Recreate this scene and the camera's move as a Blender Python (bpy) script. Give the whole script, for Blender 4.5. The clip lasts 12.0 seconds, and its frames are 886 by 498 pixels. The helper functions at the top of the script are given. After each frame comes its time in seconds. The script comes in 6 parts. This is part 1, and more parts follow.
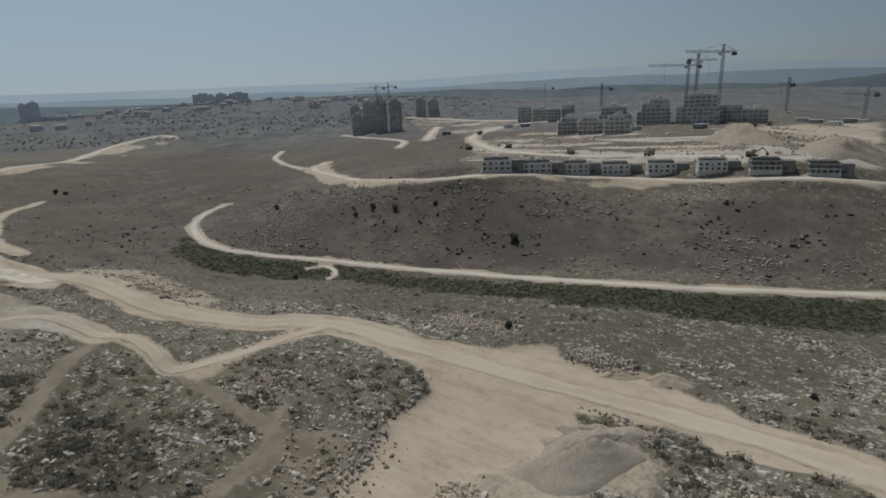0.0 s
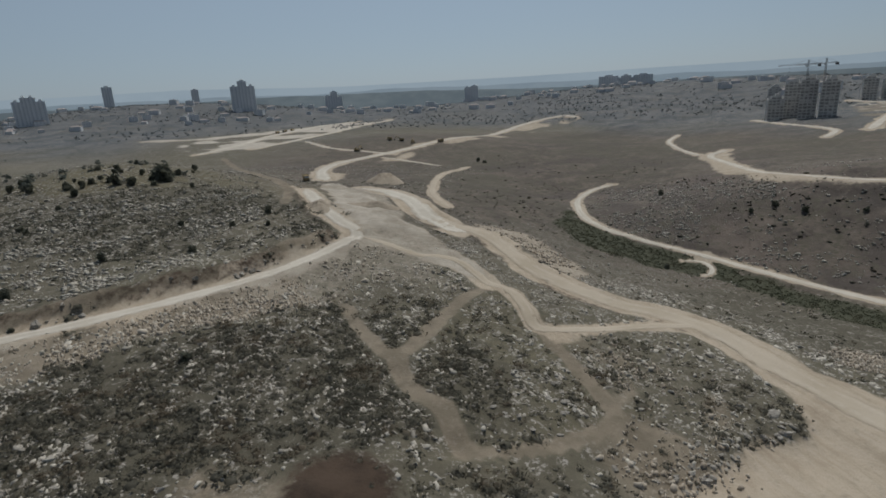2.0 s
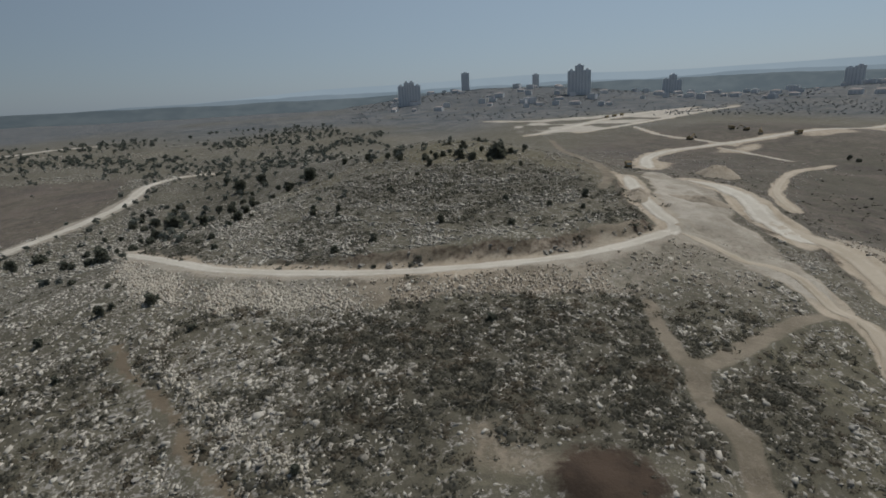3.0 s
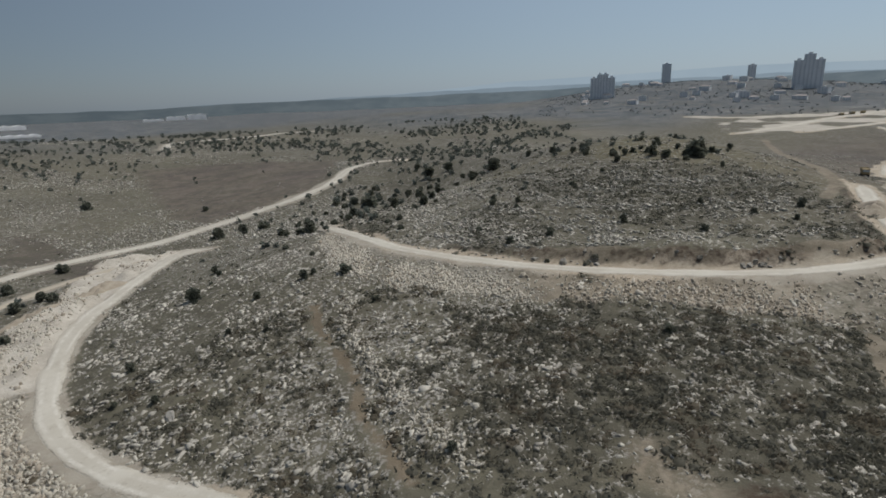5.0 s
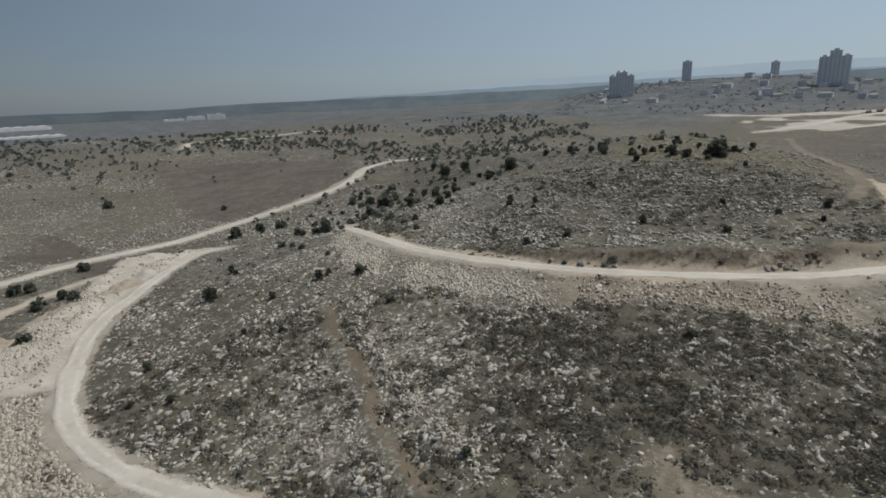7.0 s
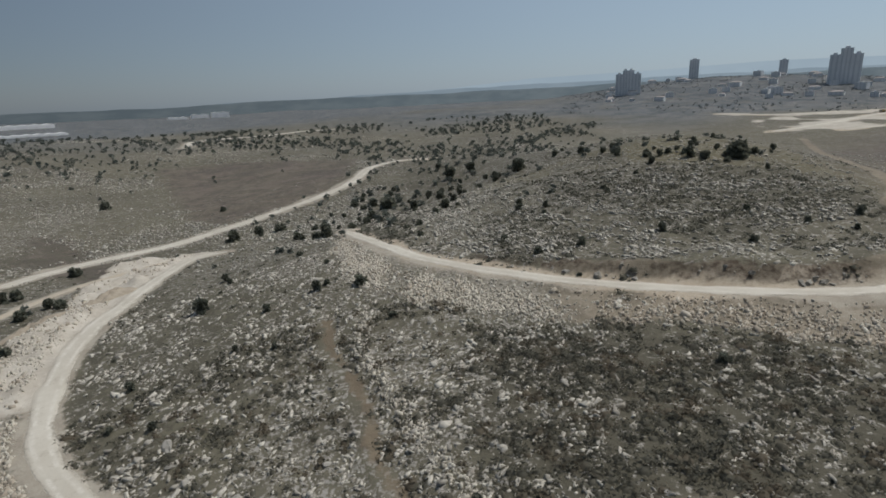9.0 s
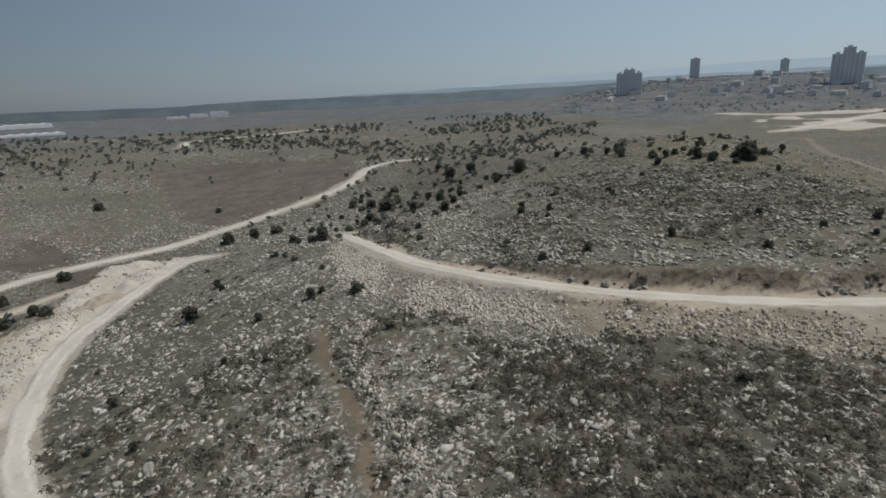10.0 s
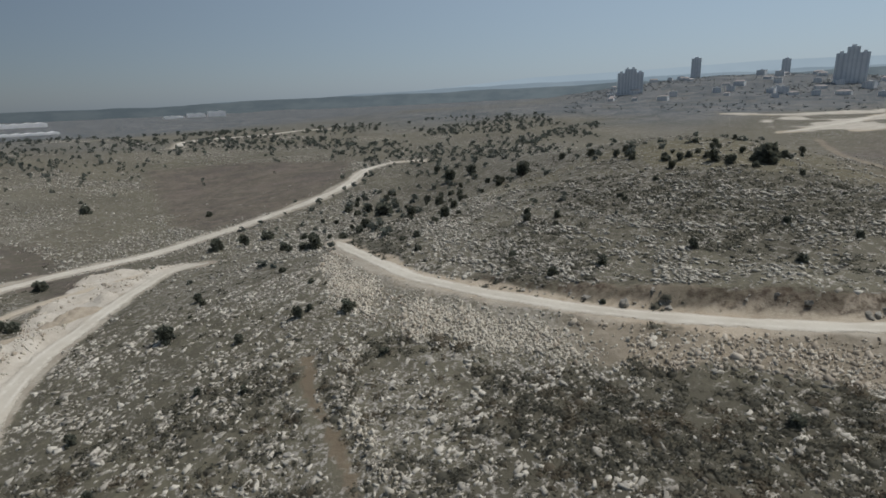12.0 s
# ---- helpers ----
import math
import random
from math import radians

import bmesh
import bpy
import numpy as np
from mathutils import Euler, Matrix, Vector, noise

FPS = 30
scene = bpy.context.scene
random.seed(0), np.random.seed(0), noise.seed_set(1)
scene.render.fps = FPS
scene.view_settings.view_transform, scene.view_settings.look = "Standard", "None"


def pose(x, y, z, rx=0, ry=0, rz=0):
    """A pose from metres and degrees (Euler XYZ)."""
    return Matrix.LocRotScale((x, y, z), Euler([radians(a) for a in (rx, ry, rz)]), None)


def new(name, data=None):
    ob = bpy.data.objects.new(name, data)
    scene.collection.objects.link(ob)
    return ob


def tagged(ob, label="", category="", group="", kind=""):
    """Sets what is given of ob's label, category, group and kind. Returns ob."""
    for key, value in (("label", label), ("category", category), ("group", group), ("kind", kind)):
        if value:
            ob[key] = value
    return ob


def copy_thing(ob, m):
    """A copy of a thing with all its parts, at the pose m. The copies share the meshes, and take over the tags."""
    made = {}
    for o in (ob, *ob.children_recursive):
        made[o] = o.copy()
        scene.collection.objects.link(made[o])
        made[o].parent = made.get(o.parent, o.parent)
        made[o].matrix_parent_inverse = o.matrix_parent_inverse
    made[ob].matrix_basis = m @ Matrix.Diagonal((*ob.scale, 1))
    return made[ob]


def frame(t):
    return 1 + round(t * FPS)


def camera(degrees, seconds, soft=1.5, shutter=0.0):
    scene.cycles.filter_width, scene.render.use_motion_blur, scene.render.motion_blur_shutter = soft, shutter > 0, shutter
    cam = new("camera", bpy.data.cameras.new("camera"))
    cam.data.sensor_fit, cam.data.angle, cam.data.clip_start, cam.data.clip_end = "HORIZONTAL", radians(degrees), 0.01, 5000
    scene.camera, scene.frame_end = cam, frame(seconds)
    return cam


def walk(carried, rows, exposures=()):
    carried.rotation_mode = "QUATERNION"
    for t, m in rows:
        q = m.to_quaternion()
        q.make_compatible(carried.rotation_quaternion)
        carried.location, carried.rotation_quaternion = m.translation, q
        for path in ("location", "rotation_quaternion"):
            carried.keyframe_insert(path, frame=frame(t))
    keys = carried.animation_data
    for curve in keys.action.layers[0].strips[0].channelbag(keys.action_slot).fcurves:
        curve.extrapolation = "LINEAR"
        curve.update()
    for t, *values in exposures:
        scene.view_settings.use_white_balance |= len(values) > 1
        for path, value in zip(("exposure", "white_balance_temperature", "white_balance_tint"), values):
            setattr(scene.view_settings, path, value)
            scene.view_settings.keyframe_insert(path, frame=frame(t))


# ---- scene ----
cam = camera(78.58, 12.0, soft=1.75)
walk(cam, [
    (0.0, pose(0.00, 0.00, 50.00, 74.246, 2.302, -93.901)),
    (0.5, pose(0.00, 0.00, 50.00, 74.244, 2.295, -89.985)),
    (1.0, pose(0.00, 0.00, 50.00, 74.215, 2.434, -81.568)),
    (1.5, pose(0.00, 0.00, 50.00, 74.217, 2.624, -70.195)),
    (2.0, pose(0.00, 0.00, 50.00, 74.233, 2.760, -54.471)),
    (2.5, pose(0.00, 0.00, 50.00, 74.280, 2.806, -39.218)),
    (3.0, pose(0.00, 0.00, 50.00, 74.270, 2.709, -21.382)),
    (3.5, pose(0.00, 0.00, 50.00, 74.234, 2.539, -9.652)),
    (3.7, pose(0.00, 0.00, 50.00, 74.201, 2.481, -6.783)),
    (5.5, pose(0.00, 0.00, 50.00, 74.310, 2.331, -1.820)),
    (6.0, pose(0.50, 0.25, 50.16, 74.242, 2.512, -1.230)),
    (6.5, pose(0.28, 0.31, 50.13, 74.287, 2.475, -0.890)),
    (7.0, pose(0.25, 1.32, 50.09, 74.283, 2.467, -0.450)),
    (9.0, pose(-0.20, 10.93, 50.29, 74.130, 2.436, -0.031)),
    (9.5, pose(-0.34, 13.86, 50.21, 74.129, 2.418, -0.062)),
    (10.0, pose(-0.32, 17.02, 50.22, 74.067, 2.420, -0.064)),
    (10.5, pose(-0.40, 20.06, 50.15, 74.072, 2.404, -0.086)),
    (11.0, pose(-0.51, 23.22, 50.06, 74.055, 2.369, -0.124)),
    (11.5, pose(-0.58, 26.44, 49.95, 74.062, 2.387, -0.156)),
    (12.0, pose(-0.59, 29.37, 49.89, 74.045, 2.367, -0.169)),
], exposures=[(0.0, -0.13, 6440, 10), (2.5, -0.18, 6420, 10), (3.6, -0.08, 6400, 10), (5.5, 0.1, 6400, 10), (12.0, 0.12, 6400, 10)])

# ---- sky and sun ----
SUN_ELEVATION, SUN_AZIMUTH = 60, 76  # degrees; azimuth from +y towards +x
world = bpy.data.worlds.new("sky")
scene.world = world
world.use_nodes = True
wn, wl = world.node_tree.nodes, world.node_tree.links
sky = wn.new("ShaderNodeTexSky")
sky.sky_type, sky.sun_disc = "NISHITA", False
sky.sun_elevation, sky.sun_rotation = radians(SUN_ELEVATION), radians(SUN_AZIMUTH)
sky.altitude, sky.air_density, sky.dust_density, sky.ozone_density = 300, 1.0, 1.0, 2.5
# a veil of summer haze evens out the blue
veil = wn.new("ShaderNodeMix")
veil.data_type = "RGBA"
veil.inputs[0].default_value = 0.76
way = wn.new("ShaderNodeTexCoord")
toward = wn.new("ShaderNodeVectorMath")
toward.operation = "DOT_PRODUCT"
toward.inputs[1].default_value = (math.sin(radians(52)), math.cos(radians(52)), 0)
glare = wn.new("ShaderNodeMapRange")
for k, v in enumerate((-0.1, 1.0, 0.0, 1.0)):
    glare.inputs[k + 1].default_value = v
tone = wn.new("ShaderNodeMix")
tone.data_type = "RGBA"
tone.inputs[6].default_value, tone.inputs[7].default_value = (1.25, 1.55, 1.9, 1), (4.0, 5.05, 6.05, 1)
wl.new(way.outputs["Generated"], toward.inputs[0])
wl.new(toward.outputs["Value"], glare.inputs[0])
wl.new(glare.outputs[0], tone.inputs[0])
wl.new(tone.outputs[2], veil.inputs[7])
wl.new(sky.outputs[0], veil.inputs[6])
wl.new(veil.outputs[2], wn["Background"].inputs[0])
wn["Background"].inputs[1].default_value = 0.08
sun_lamp = bpy.data.lights.new("sun", "SUN")
sun_lamp.energy, sun_lamp.angle, sun_lamp.color = 2.35, radians(0.6), (1.0, 0.94, 0.85)
sun = new("sun", sun_lamp)
sun.rotation_euler = (radians(90 - SUN_ELEVATION), 0, radians(180 - SUN_AZIMUTH))


# ---- materials ----
def nodes_of(name):
    m = bpy.data.materials.new(name)
    m.use_nodes = True
    return m, m.node_tree.nodes, m.node_tree.links, m.node_tree.nodes["Principled BSDF"]


class Net:
    """Short hand for a material's node tree."""

    def __init__(self, name, rough=0.9, metal=0.0):
        self.m, self.n, self.l, self.b = nodes_of(name)
        self.b.inputs["Roughness"].default_value, self.b.inputs["Metallic"].default_value = rough, metal
        self.b.inputs["Specular IOR Level"].default_value = 0.25
        self.pos = self.n.new("ShaderNodeNewGeometry").outputs["Position"]

    def put(self, socket, value):
        if hasattr(value, "links"):
            self.l.new(value, socket)
        else:
            socket.default_value = value

    def noise(self, size, detail=4.0, rough=0.6, at=None):
        k = self.n.new("ShaderNodeTexNoise")
        self.put(k.inputs["Vector"], at or self.pos)
        k.inputs["Scale"].default_value, k.inputs["Detail"].default_value, k.inputs["Roughness"].default_value = 1 / size, detail, rough
        return k.outputs[0]

    def cells(self, size):
        k = self.n.new("ShaderNodeTexVoronoi")
        self.put(k.inputs["Vector"], self.pos)
        k.inputs["Scale"].default_value = 1 / size
        return k.outputs[0], k.outputs[1]

    def ramp(self, value, lo, hi, a=0.0, b=1.0):
        k = self.n.new("ShaderNodeMapRange")
        k.interpolation_type = "SMOOTHSTEP"
        for i, v in enumerate((value, lo, hi, a, b)):
            self.put(k.inputs[i], v)
        return k.outputs[0]

    def math(self, op, a, b=0.0):
        k = self.n.new("ShaderNodeMath")
        k.operation = op
        self.put(k.inputs[0], a), self.put(k.inputs[1], b)
        return k.outputs[0]

    def mix(self, f, a, b):
        k = self.n.new("ShaderNodeMix")
        k.data_type = "RGBA"
        for i, v in ((0, f), (6, a), (7, b)):
            self.put(k.inputs[i], (*v, 1.0) if isinstance(v, tuple) and len(v) == 3 else v)
        return k.outputs[2]

    def layer(self, name):
        k = self.n.new("ShaderNodeAttribute")
        k.attribute_name = name
        s = self.n.new("ShaderNodeSeparateColor")
        self.l.new(k.outputs["Color"], s.inputs[0])
        return [*s.outputs, k.outputs["Alpha"]]

    def island(self):
        return self.n.new("ShaderNodeNewGeometry").outputs["Random Per Island"]

    def chance(self):
        return self.n.new("ShaderNodeObjectInfo").outputs["Random"]

    def done(self, colour, bump=None, size=0.1, strength=0.5):
        self.put(self.b.inputs["Base Color"], (*colour, 1.0) if isinstance(colour, tuple) else colour)
        if bump is not None:
            k = self.n.new("ShaderNodeBump")
            k.inputs["Distance"].default_value, k.inputs["Strength"].default_value = size, strength
            self.l.new(bump, k.inputs["Height"])
            self.l.new(k.outputs[0], self.b.inputs["Normal"])
        return self.m


def ground_material():
    g = Net("dry hillside soil, grass, scrub and stones")
    a, b = g.layer("cover"), g.layer("cover_more")
    bare, green, scrub, far_land, pale, red, turf = a[0], a[1], a[2], a[3], b[0], b[1], b[2]
    broad, mid, fine, tiny = g.noise(38, 5), g.noise(7, 5), g.noise(1.6, 5, 0.7), g.noise(0.35, 3, 0.7)
    c = g.mix(g.ramp(broad, 0.38, 0.62), (0.122, 0.111, 0.083), (0.152, 0.141, 0.102))
    c = g.mix(g.ramp(mid, 0.42, 0.66), c, (0.188, 0.172, 0.128))
    c = g.mix(g.math("MULTIPLY", turf, g.ramp(mid, 0.3, 0.6, 0.35, 1.0)), c, (0.148, 0.132, 0.08))
    heath, worn, grey = g.layer("cover_last")[:3]
    c = g.mix(g.math("MULTIPLY", heath, 0.85), c, g.mix(g.ramp(g.noise(13, 6, 0.68), 0.42, 0.6), g.mix(g.ramp(broad, 0.42, 0.58), (0.096, 0.08, 0.072), (0.128, 0.107, 0.09)), (0.18, 0.149, 0.126)))
    c = g.mix(g.math("MULTIPLY", heath, g.ramp(g.noise(4.5, 4, 0.65), 0.5, 0.64, 0.0, 0.75)), c, (0.072, 0.061, 0.056))
    c = g.mix(g.math("MULTIPLY", heath, g.ramp(g.noise(36, 5, 0.62), 0.5, 0.64, 0.0, 0.7)), c, (0.19, 0.155, 0.132))
    c = g.mix(g.math("MULTIPLY", heath, g.ramp(g.noise(75, 6, 0.65), 0.5, 0.6, 0.0, 0.7)), c, (0.08, 0.069, 0.064))
    # low dark shrubs between the stones
    dark = g.ramp(g.math("ADD", g.mix(0.45, fine, mid), g.math("MULTIPLY", scrub, 0.22)), 0.53, 0.66)
    c = g.mix(g.math("MULTIPLY", dark, 0.9), c, g.mix(mid, (0.086, 0.079, 0.06), (0.12, 0.111, 0.082)))
    # groves and gardens round the far town, haze painted in as pale blue-grey
    hazed_grove = g.mix(g.ramp(g.noise(26, 5, 0.7), 0.42, 0.6), (0.076, 0.089, 0.1), (0.145, 0.155, 0.163))
    c = g.mix(g.math("MULTIPLY", far_land, g.ramp(broad, 0.3, 0.5, 0.6, 1.0)), c, hazed_grove)
    # limestone fragments
    grit = g.noise(0.9, 5, 0.75)
    stone = g.math("MULTIPLY", g.math("MULTIPLY", g.math("SUBTRACT", 1.0, g.math("MULTIPLY", heath, 0.9)), g.ramp(grit, 0.5, 0.57)), g.ramp(g.math("ADD", g.noise(2.6, 4, 0.7), g.math("MULTIPLY", pale, 0.25)), 0.49, 0.59))
    c = g.mix(stone, c, g.mix(tiny, (0.28, 0.26, 0.23), (0.46, 0.44, 0.4)))
    c = g.mix(g.math("MULTIPLY", g.ramp(g.math("ADD", fine, pale), 1.05, 1.35), 0.5), c, (0.36, 0.33, 0.28))
    c = g.mix(g.ramp(g.math("ADD", green, g.math("MULTIPLY", g.math("SUBTRACT", fine, 0.5), 0.9)), 0.3, 0.75), c, g.mix(fine, (0.062, 0.069, 0.044), (0.088, 0.09, 0.06)))
    sand = g.mix(g.ramp(mid, 0.35, 0.65), (0.42, 0.352, 0.268), (0.5, 0.43, 0.336))
    lie = g.n.new("ShaderNodeMapping")
    g.l.new(g.pos, lie.inputs[0])
    lie.vector_type = "TEXTURE"
    lie.inputs["Rotation"].default_value = (0, 0, radians(51.5))
    lie.inputs["Scale"].default_value = (9.0, 1.0, 1.0)
    wheel = g.noise(2.2, 5, 0.7, lie.outputs[0])
    sand = g.mix(g.math("MULTIPLY", g.ramp(wheel, 0.45, 0.65), 0.55), sand, (0.53, 0.468, 0.38))
    sand = g.mix(g.math("MULTIPLY", g.ramp(wheel, 0.48, 0.36), 0.45), sand, (0.34, 0.285, 0.215))
    sand = g.mix(g.math("MULTIPLY", g.ramp(fine, 0.5, 0.72), 0.4), sand, (0.28, 0.24, 0.185))
    sand = g.mix(g.math("MULTIPLY", grey, 0.8), sand, g.mix(g.ramp(mid, 0.35, 0.65), (0.31, 0.28, 0.232), (0.4, 0.37, 0.315)))
    earth = g.mix(g.ramp(mid, 0.35, 0.65), (0.205, 0.174, 0.13), (0.3, 0.257, 0.197))
    c = g.mix(g.math("MULTIPLY", g.ramp(g.math("ADD", worn, g.math("MULTIPLY", g.math("SUBTRACT", fine, 0.5), 0.5)), 0.25, 0.75), 0.85), c, earth)
    straw = g.mix(g.ramp(mid, 0.35, 0.65), (0.162, 0.13, 0.092), (0.225, 0.184, 0.132))
    c = g.mix(g.ramp(g.math("ADD", g.layer("cover_last")[3], g.math("MULTIPLY", g.math("SUBTRACT", fine, 0.5), 0.6)), 0.3, 0.7), c, straw)
    c = g.mix(g.ramp(g.math("ADD", bare, g.math("MULTIPLY", g.math("SUBTRACT", fine, 0.5), 0.7)), 0.3, 0.7), c, sand)
    chalk = g.mix(g.ramp(mid, 0.35, 0.65), (0.47, 0.428, 0.365), (0.58, 0.54, 0.473))
    chalk = g.mix(g.ramp(fine, 0.5, 0.7, 0.0, 0.5), chalk, (0.36, 0.31, 0.245))
    c = g.mix(g.ramp(g.math("ADD", b[3], g.math("MULTIPLY", g.math("SUBTRACT", fine, 0.5), 0.7)), 0.3, 0.7), c, chalk)
    c = g.mix(g.ramp(g.math("ADD", red, g.math("MULTIPLY", g.math("SUBTRACT", fine, 0.5), 0.7)), 0.35, 0.65), c, g.mix(g.ramp(mid, 0.35, 0.65), (0.045, 0.032, 0.023), (0.08, 0.056, 0.04)))
    return g.done(c, g.math("ADD", fine, g.math("MULTIPLY", tiny, 0.4)), 0.5, 0.5)


def road_material(name, low, high, worn, dust):
    g = Net(name)
    u = g.layer("across")[0]
    broad, mid, fine = g.noise(16, 4), g.noise(3, 5, 0.65), g.noise(0.5, 4, 0.7)
    c = g.mix(g.ramp(broad, 0.35, 0.65), low, high)
    track = g.ramp(g.math("ABSOLUTE", g.math("SUBTRACT", g.math("ABSOLUTE", u), 0.42)), 0.22, 0.05)
    c = g.mix(g.math("MULTIPLY", track, g.ramp(mid, 0.38, 0.66, 0.0, 0.7)), c, worn)
    c = g.mix(g.math("MULTIPLY", g.ramp(g.mix(0.5, fine, mid), 0.52, 0.68), 0.55), c, (0.34, 0.29, 0.225))
    c = g.mix(g.math("MULTIPLY", g.ramp(g.math("ADD", g.math("ABSOLUTE", u), g.math("MULTIPLY", mid, 0.6)), 0.8, 1.3), 0.7), c, dust)
    # loose dust thins out over the verge
    edge = g.math("ADD", u, g.math("MULTIPLY", g.math("SUBTRACT", g.mix(0.65, mid, g.noise(0.35, 5, 0.8)), 0.5), 2.6))
    g.put(g.b.inputs["Alpha"], g.math("LESS_THAN", edge, 0.8))
    return g.done(c, fine, 0.15, 0.4)


def stone_material():
    g = Net("weathered grey limestone")
    r, fine = g.island(), g.noise(0.4, 4, 0.7)
    c = g.mix(r, (0.31, 0.288, 0.247), (0.65, 0.618, 0.545))
    c = g.mix(g.ramp(fine, 0.48, 0.68, 0.0, 0.6), c, (0.19, 0.176, 0.152))
    return g.done(c, fine, 0.08, 0.5)


def rubble_material():
    g = Net("freshly broken pale limestone")
    r, fine = g.island(), g.noise(0.3, 3, 0.7)
    c = g.mix(r, (0.34, 0.295, 0.235), (0.54, 0.49, 0.415))
    c = g.mix(g.math("MULTIPLY", g.ramp(fine, 0.55, 0.7), 0.4), c, (0.29, 0.23, 0.17))
    return g.done(c, fine, 0.05, 0.5)


def leaf_material(name, low, high, dry=None):
    g = Net(name, 0.75)
    c = g.mix(g.island(), low, high)
    c = g.mix(g.math("MULTIPLY", g.noise(2.0), 0.35), c, tuple(v * 0.55 for v in low))
    if dry:
        # whole plants turn straw-brown or grey-green in patches
        c = g.mix(g.ramp(g.noise(6.0, 4, 0.6), 0.5, 0.62, 0.0, 0.75), c, dry)
    g.done(c)
    # thin leaves let light through
    thin, both = g.n.new("ShaderNodeBsdfTranslucent"), g.n.new("ShaderNodeMixShader")
    g.put(thin.inputs["Color"], c)
    both.inputs[0].default_value = 0.45
    g.l.new(g.b.outputs[0], both.inputs[1]), g.l.new(thin.outputs[0], both.inputs[2])
    g.l.new(both.outputs[0], g.n["Material Output"].inputs[0])
    return g.m


def plain_material(name, low, high, size=1.5, rough=0.85, metal=0.0, bump=0.02):
    g = Net(name, rough, metal)
    n, f = g.noise(size, 5, 0.65), g.noise(size / 9, 3, 0.6)
    c = g.mix(g.ramp(n, 0.35, 0.65), low, high)
    c = g.mix(g.math("MULTIPLY", g.ramp(f, 0.52, 0.75), 0.35), c, tuple(v * 0.7 for v in low))
    return g.done(c, f, bump, 0.4)


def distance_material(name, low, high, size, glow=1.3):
    """A far backdrop: haze is painted into the ridges' colour and glow, brighter towards the sky's glare."""
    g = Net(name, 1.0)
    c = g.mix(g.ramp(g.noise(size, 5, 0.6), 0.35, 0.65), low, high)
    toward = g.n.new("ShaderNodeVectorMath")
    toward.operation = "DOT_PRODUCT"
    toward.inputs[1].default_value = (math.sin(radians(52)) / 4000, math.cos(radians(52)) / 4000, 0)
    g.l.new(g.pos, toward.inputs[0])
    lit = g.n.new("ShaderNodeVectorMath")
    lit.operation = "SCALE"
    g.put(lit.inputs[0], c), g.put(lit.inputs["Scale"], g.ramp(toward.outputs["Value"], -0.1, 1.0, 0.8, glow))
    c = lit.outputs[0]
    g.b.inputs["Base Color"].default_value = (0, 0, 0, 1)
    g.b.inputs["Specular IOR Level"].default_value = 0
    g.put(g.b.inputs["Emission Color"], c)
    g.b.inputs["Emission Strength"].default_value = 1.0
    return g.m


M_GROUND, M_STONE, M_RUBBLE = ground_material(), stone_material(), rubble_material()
M_ROAD = road_material("compacted white limestone dust", (0.53, 0.492, 0.42), (0.62, 0.585, 0.51), (0.74, 0.71, 0.645), (0.5, 0.455, 0.38))
M_HAUL = road_material("compacted tan limestone dust", (0.45, 0.388, 0.3), (0.52, 0.458, 0.366), (0.58, 0.525, 0.44), (0.46, 0.395, 0.305))
M_TRACK = None  # worn earth, part of the ground itself
M_SHRUB = leaf_material("grey-brown dwarf shrubs", (0.142, 0.136, 0.106), (0.2, 0.192, 0.152), (0.188, 0.156, 0.112))
M_SHRUB_FAR = leaf_material("grey-brown shrubs farther off", (0.078, 0.08, 0.06), (0.12, 0.118, 0.09), (0.12, 0.102, 0.072))
M_BUSH = leaf_material("dark evergreen leaves", (0.15, 0.163, 0.128), (0.22, 0.226, 0.175))
# lighter than the leaves themselves, haze is mixed into this colour
M_BUSH_FAR = leaf_material("grey-green leaves paled for haze", (0.14, 0.158, 0.138), (0.195, 0.21, 0.182))
M_REED = leaf_material("green reeds", (0.074, 0.084, 0.052), (0.105, 0.112, 0.072), (0.105, 0.1, 0.066))
M_BARK = plain_material("grey bark", (0.09, 0.075, 0.06), (0.16, 0.135, 0.11), 0.3)
# concrete raised in tone to imitate haze over the distant site
M_CONCRETE = plain_material("raw concrete", (0.58, 0.57, 0.55), (0.68, 0.67, 0.645), 2.5)
M_PLASTER = plain_material("pale stone cladding", (0.66, 0.645, 0.61), (0.76, 0.745, 0.71), 2.0)
M_DARK = plain_material("concrete darkened for unlit rooms", (0.28, 0.275, 0.265), (0.36, 0.355, 0.345), 2.0)
# cladding and glass lightened to imitate haze before shaded fronts
M_TOWER = plain_material("tower cladding paled for haze", (0.74, 0.76, 0.78), (0.82, 0.84, 0.86), 9.0)
M_TOWER_GLASS = plain_material("window glass paled for haze", (0.42, 0.46, 0.5), (0.48, 0.52, 0.56), 5.0, 0.3)
M_STEEL = plain_material("crane steel", (0.3, 0.285, 0.27), (0.38, 0.36, 0.335), 1.0, 0.6)
M_WEIGHT = plain_material("concrete counterweight", (0.12, 0.12, 0.12), (0.18, 0.18, 0.18), 1.0)
M_YELLOW = plain_material("worn yellow machine paint", (0.26, 0.2, 0.1), (0.34, 0.27, 0.15), 0.8, 0.6)
M_BLACK = plain_material("black rubber and steel tracks", (0.02, 0.02, 0.02), (0.045, 0.043, 0.04), 0.4)
M_WHITE = plain_material("white sheet cladding", (0.8, 0.8, 0.8), (0.86, 0.86, 0.86), 8.0, 0.6)
# town roofs and plaster, haze painted in as a paler tone
M_ROOF = plain_material("tile roof paled for haze", (0.38, 0.34, 0.325), (0.46, 0.42, 0.4), 2.0)
